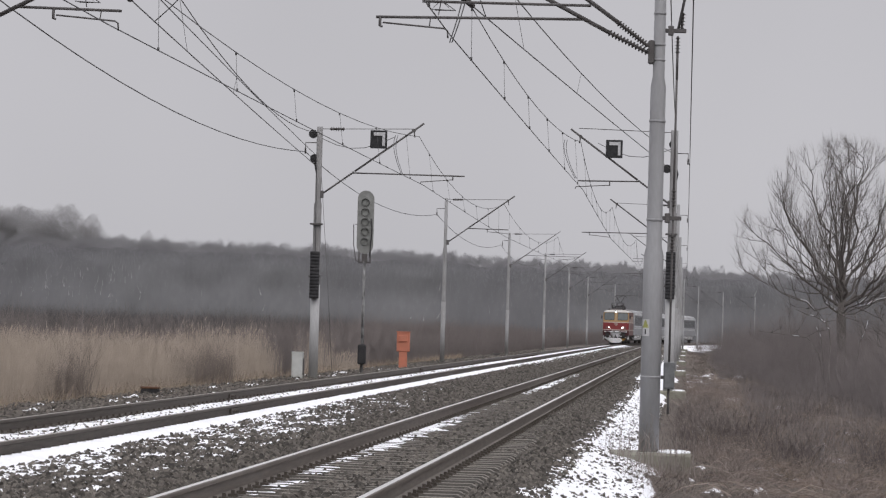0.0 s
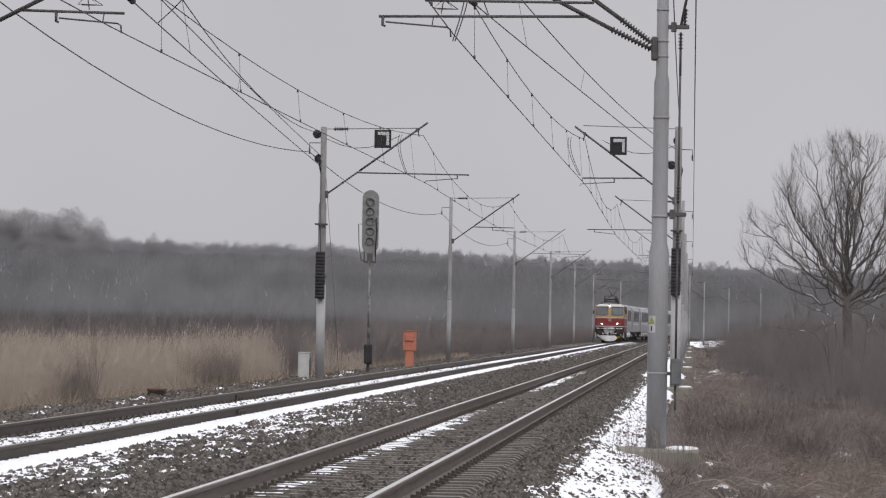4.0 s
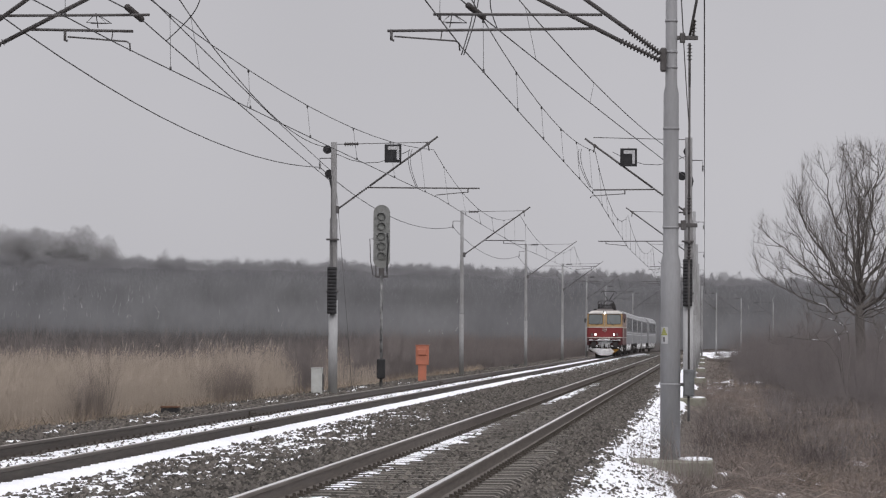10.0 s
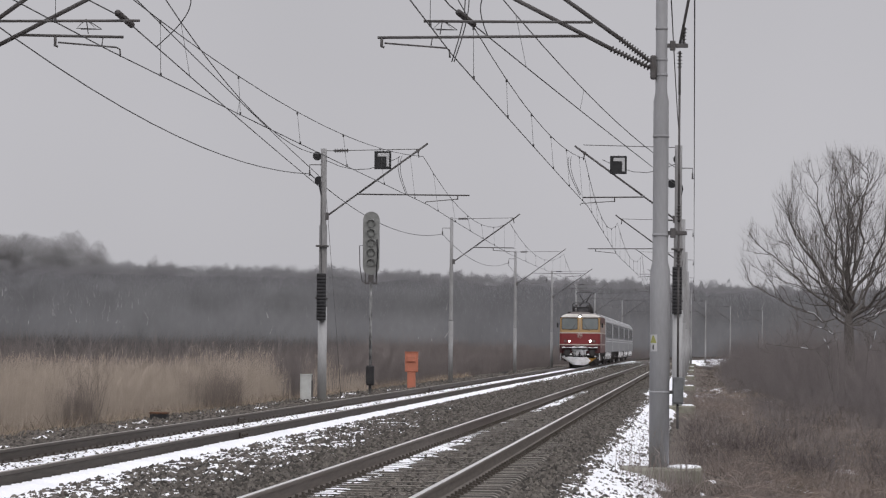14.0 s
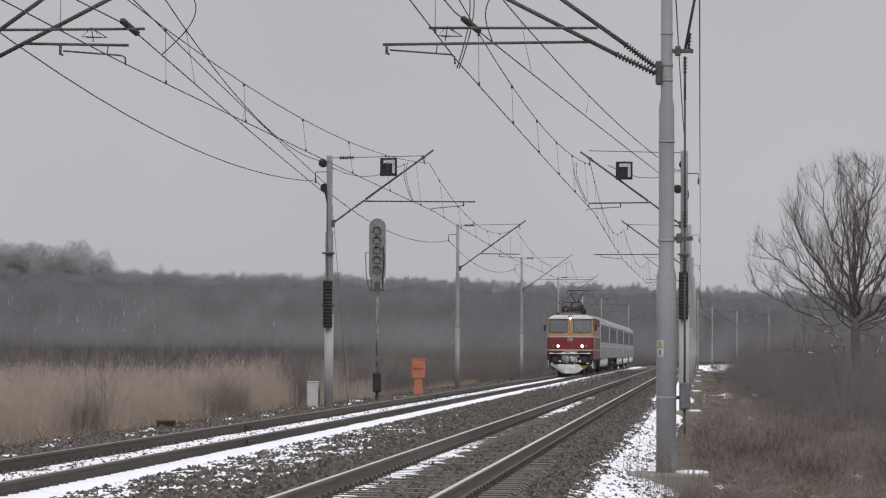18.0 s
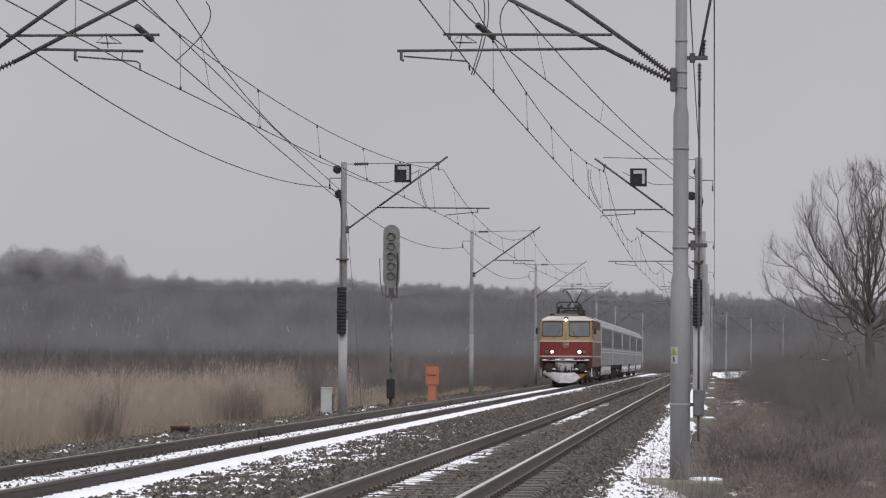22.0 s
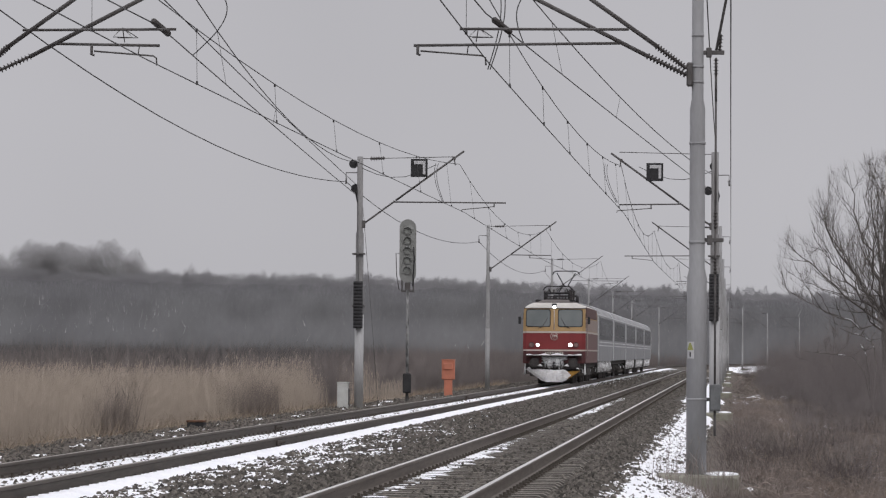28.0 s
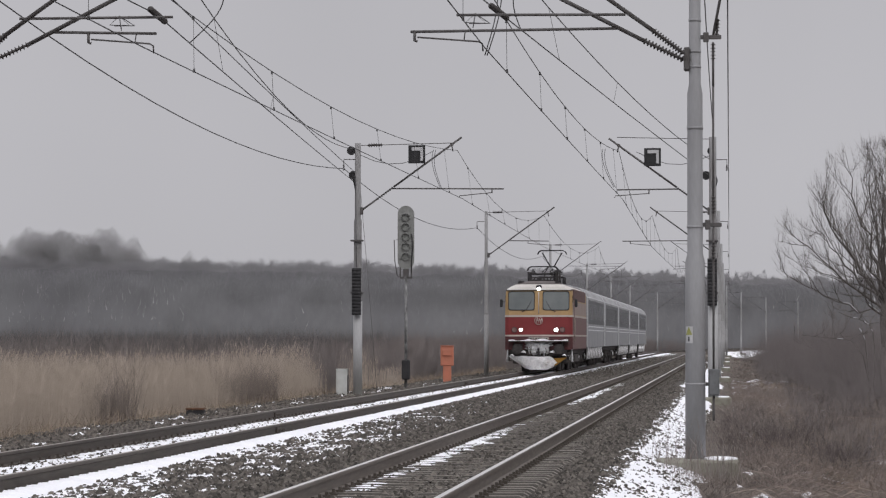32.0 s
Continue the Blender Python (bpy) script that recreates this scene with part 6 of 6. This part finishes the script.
bare_tree(6.05, 140.0, 9.9, 3, "large leafless tree with upswept limbs in the thicket", 0.45, 24, True)
bare_tree(10.2, 165.0, 7.0, 8, "smaller leafless tree standing in the thicket", 0.4, 7)
bare_tree(8.2, 128.0, 4.6, 14, "small leafless tree with snowy lower branches", 0.5, 8, True)
bare_tree(5.6, 200.0, 4.6, 19, "small leafless tree at the edge of the thicket", 0.5, 4)


def fallen_branch(pts, r, snow, label):
    """A snapped crooked branch lying in the thicket, with broken lines of snow along its upper side and bare side twigs."""
    rng = random.Random(int(pts[0][0] * 100 + pts[-1][1]))
    t = thing("fallen_branch", label, "branch", "snapped branches in the thicket")
    way = [Vector(pts[0])]
    for p, q in zip(pts, pts[1:]):
        p, q = Vector(p), Vector(q)
        way.append(p.lerp(q, 0.5) + Vector((rng.gauss(0, 0.03), 0, rng.gauss(0, 0.03))))
        way.append(q + Vector((rng.gauss(0, 0.015), 0, rng.gauss(0, 0.015))))
    n = len(way) - 1
    part("wood", tube(B(), way, [r * 0.6 * (1 - 0.6 * k / n) for k in range(n + 1)], 7), M_BARK, t)
    for k in range(7):
        i = rng.randint(n // 3, n - 1)
        d = Vector((rng.gauss(0, 0.4), rng.gauss(0, 0.3), rng.uniform(0.2, 0.8)))
        part("side_twig", tube(B(), [way[i], way[i] + d * 0.5 + Vector((0, 0, -0.03)), way[i] + d], [r * 0.25, r * 0.16, r * 0.06], 5), M_BARK, t)
    a, b = snow
    for i in range(2 * a, 2 * b - 2):
        if rng.random() < 0.72:
            p, q = way[i], way[i + 1]
            lift = Vector((0, -0.01, r * 0.55))
            f = rng.uniform(0.0, 0.25)
            part("branch_snow", tube(B(), [p.lerp(q, f) + lift, p.lerp(q, 0.5) + lift, p.lerp(q, rng.uniform(0.8, 1.0)) + lift], [r * 0.08, r * rng.uniform(0.22, 0.4), r * 0.08], 6), M_SNOW, t, "line of snow along the branch")


fallen_branch([(5.1, 128, -0.9), (5.06, 128, 0.6), (5.02, 128, 1.61), (4.92, 128, 1.86), (4.72, 128, 2.0), (4.33, 128, 2.12), (3.83, 128, 2.33)], 0.045, (2, 6), "bent snapped branch capped with snow in the thicket")
fallen_branch([(5.0, 126, -0.9), (4.6, 126, 0.8), (4.32, 126, 1.21), (3.97, 126, 1.38), (3.38, 126, 1.49), (2.5, 126, 1.52)], 0.032, (2, 5), "long low branch with a line of snow in the thicket")
fallen_branch([(4.95, 127, -0.9), (4.73, 127, 1.33), (4.49, 127, 1.74)], 0.028, (1, 3), "short upright broken branch dusted with snow")
fallen_branch([(5.9, 128, -0.9), (6.11, 128, 1.26), (6.41, 128, 2.05)], 0.028, (1, 3), "slanting broken branch dusted with snow")


def forest():
    """The wood that closes the view: rows of bare trees, each a stem with steep branches and many fine twigs."""
    rng = np.random.default_rng(31)
    # fine twigs along the top of the wood, in small uneven crowns
    n = 360000
    x = rng.uniform(-150, 105, n)
    deep = rng.uniform(0, 1, n) < 0.5
    back = np.where(deep, rng.uniform(-5, 0, n), rng.uniform(0, 22, n))
    slope = np.interp(x, [-130, -90, -60, -40, -20, 5, 40, 120], [17.0, 16.3, 15.8, 15.2, 14.5, 13.7, 13.3, 13.3])
    row = (back / 5.5).astype(int) * 7.0
    lift = np.array([1.1 * noise.noise((p * 0.14, r, 1.0)) + 0.9 * noise.noise((p * 0.42, r, 5.0)) + 0.85 * noise.noise((p * 1.3, r, 9.0)) for p, r in zip(x, row)])
    z = slope - 2.3 + 1.15 * lift - np.where(deep, 0.3 + np.minimum(9, rng.exponential(2.0, n)), rng.exponential(0.75, n))
    base = np.stack([x, 599 + back + np.maximum(0, x) * 0.2, z], -1)
    reach = np.where(deep, 0.22, 0.3)
    tip = base + np.stack([rng.normal(0, 1, n) * reach, rng.normal(0, 1, n) * reach, np.where(deep, rng.uniform(0.3, 1.0, n), rng.uniform(0.1, 0.75, n))], -1)
    v, f = blades(base, tip, np.where(deep, rng.uniform(0.014, 0.03, n), rng.uniform(0.02, 0.05, n)), rng)
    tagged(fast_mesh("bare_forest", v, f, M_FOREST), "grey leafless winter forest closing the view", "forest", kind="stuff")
    n = 5200
    x = rng.uniform(-150, 105, n)
    top = np.interp(x, [-130, -90, -60, -40, -20, 5, 40, 120], [17.0, 16.3, 15.8, 15.2, 14.5, 13.7, 13.3, 13.3])
    lift = np.array([1.1 * noise.noise((p * 0.14, 0, 1.0)) + 0.9 * noise.noise((p * 0.42, 0, 5.0)) + 0.85 * noise.noise((p * 1.3, 0, 9.0)) for p in x])
    base = np.stack([x, rng.uniform(597, 606, n) + np.maximum(0, x) * 0.2, top - 4.6 + 1.15 * lift], -1)
    tip = base + np.stack([rng.normal(0, 0.45, n), rng.normal(0, 0.3, n), rng.uniform(1.6, 3.2, n)], -1)
    v, f = blades(base, tip, rng.uniform(0.05, 0.12, n), rng)
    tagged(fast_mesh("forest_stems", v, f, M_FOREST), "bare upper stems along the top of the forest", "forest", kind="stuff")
    # taller trees before the wood, each a fan of limbs ending in a round crown of twigs
    vs, fs, c = [], [], 0
    def add(v, f):
        nonlocal c
        vs.append(v)
        fs.append(f + c)
        c += len(v)
    crowns = ((-120.0, 22.0, 5.0), (-112.8, 22.3, 5.4), (-105.6, 22.2, 5.0), (-116.4, 21.4, 4.2), (-109.2, 21.6, 4.2), (-123.9, 19.6, 3.2), (-102.4, 20.6, 3.4), (-100.8, 18.6, 2.3), (-92.0, 17.6, 2.2), (-88.8, 17.0, 2.0))
    for x, top, rx in crowns:
        y = rng.uniform(604, 618)
        root = np.array([x, y, -1.3])
        low = 11.5
        crown_c, rz = root + (0, 0, low), top - low
        m = 46
        a, e = rng.uniform(0, 6.283, m), np.arcsin(rng.uniform(-0.25, 1.0, m))
        end = crown_c + np.stack([np.cos(a) * np.cos(e) ** 0.6 * rx, np.sin(a) * np.cos(e) ** 0.6 * rx, np.sin(e) * rz], -1) * rng.uniform(0.75, 0.95, (m, 1))
        start = root + np.stack([np.zeros(m), np.zeros(m), rng.uniform(6.5, low + 2.5, m)], -1)
        add(*blades(root[None], root[None] + (0, 0, top * 0.8), np.array([0.5]), rng))
        add(*blades(start, end, rng.uniform(0.07, 0.16, m), rng))
        # twigs fill a lumpy dome
        q = int(1050 * rx * rx)
        d = rng.normal(0, 1, (q, 3))
        d /= np.linalg.norm(d, axis=1)[:, None]
        d[:, 2] = np.where(d[:, 2] < -0.35, -d[:, 2], d[:, 2])
        lump = np.array([noise.noise((u[0] * 2.4 + x, u[1] * 2.4, u[2] * 2.4)) for u in d])
        r = rng.uniform(0.15, 1, q) ** 0.4 * (0.96 + 0.13 * lump)
        p = crown_c + d * r[:, None] * (rx, rx, rz)
        w = d * 0.22 + rng.normal(0, 0.2, (q, 3)) + (0, 0, 0.1)
        add(*blades(p - w * 0.6, p + w * 0.4, rng.uniform(0.02, 0.05, q), rng))
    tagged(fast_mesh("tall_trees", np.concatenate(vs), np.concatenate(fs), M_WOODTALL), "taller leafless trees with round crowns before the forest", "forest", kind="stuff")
    # the depth of the wood: a wall of stems and twigs too dense to see through
    def bank(line, tops, shares, seed):
        """A rounded mass of twigs along a line of (x, y) points; smooth, with soft lumps where crowns stand."""
        rows = []
        for (x, y), top in zip(line, tops):
            row = []
            for j, (share, dy) in enumerate(shares):
                lump = 0 if dy > 30 else 0.7 * noise.noise((x * 0.22, share * 3, seed)) + 0.25 * noise.noise((x * 0.9, share * 5, seed + 3))
                up = 0.55 * noise.noise((x * 0.16, seed, 1)) + 0.6 * noise.noise((x * 0.5, seed, 4)) + 0.4 * noise.noise((x * 1.2, seed, 7)) if share > 0.5 else 0
                row.append((x, y + dy + lump, top * share - 1.2 + up))
            rows.append(row)
        bm = loft(B(), rows, close=True)
        for f in bm.faces:
            f.smooth = True
        return bm
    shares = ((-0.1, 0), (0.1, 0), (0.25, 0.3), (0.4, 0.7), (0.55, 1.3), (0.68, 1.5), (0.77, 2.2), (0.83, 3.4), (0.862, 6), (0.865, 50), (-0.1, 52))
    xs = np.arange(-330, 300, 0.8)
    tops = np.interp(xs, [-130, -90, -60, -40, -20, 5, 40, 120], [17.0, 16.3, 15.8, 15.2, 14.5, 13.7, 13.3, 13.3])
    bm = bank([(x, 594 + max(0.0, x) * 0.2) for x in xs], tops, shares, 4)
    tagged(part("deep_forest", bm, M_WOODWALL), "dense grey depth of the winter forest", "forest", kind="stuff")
    # pale stems standing at the wood's edge
    n = 190
    x = np.concatenate([rng.uniform(-117, -84, 145), rng.uniform(-130, 40, 45)])
    x[:100] = np.round(x[:100] / 2.6) * 2.6 + rng.normal(0, 0.45, 100)
    y = np.concatenate([rng.uniform(562, 570, 145), rng.uniform(578, 588, 45)])
    h = rng.uniform(0.25, 1.5, n)
    base = np.stack([x - 2, y, np.concatenate([rng.uniform(3.8, 9.5, 145), rng.uniform(2, 8, 45)])], -1)
    v, f = blades(base, base + np.stack([rng.normal(0, 0.28, n) * h, rng.normal(0, 0.3, n), h], -1), rng.uniform(0.07, 0.18, n), rng)
    tagged(fast_mesh("pale_stems", v, f, M_PALE), "thin pale birch stems at the edge of the wood", "tree stems", kind="stuff")


forest()


# ---- what moves ----
# distance of the locomotive's front along the line, at two-second steps
TRAIN = [(0, 398.47), (2, 374.85), (4, 352.35), (6, 330.9), (8, 310.47), (10, 291.01), (12, 272.51), (14, 254.99), (16, 238.48), (18, 223.01),
         (20, 208.67), (22, 195.52), (24, 183.69), (26, 173.3), (28, 164.49), (30, 157.42), (32, 152.28)]


def motions():
    walk(LOCO, [(t, on_line(LEFT_X, y)) for t, y in TRAIN])
    # the locomotive's wheels roll: fine steps, as they turn fast
    ts, ds = [t for t, _ in TRAIN], [d for _, d in TRAIN]
    for w, r in WHEELS[:4]:
        at, rows, t = w.location.copy(), [], 0.0
        while t < 32.001:
            gone = ds[0] - float(np.interp(t, ts, ds))
            rows.append((t, pose(*at) @ Matrix.Rotation(gone / r, 4, "X")))
            t += 2 / 30
        walk(w, rows)
    for k, c in enumerate(COACHES):
        back = 15.9 + 23.9 * k
        walk(c, [(t, on_line(LEFT_X, y + back)) for t, y in TRAIN])


motions()
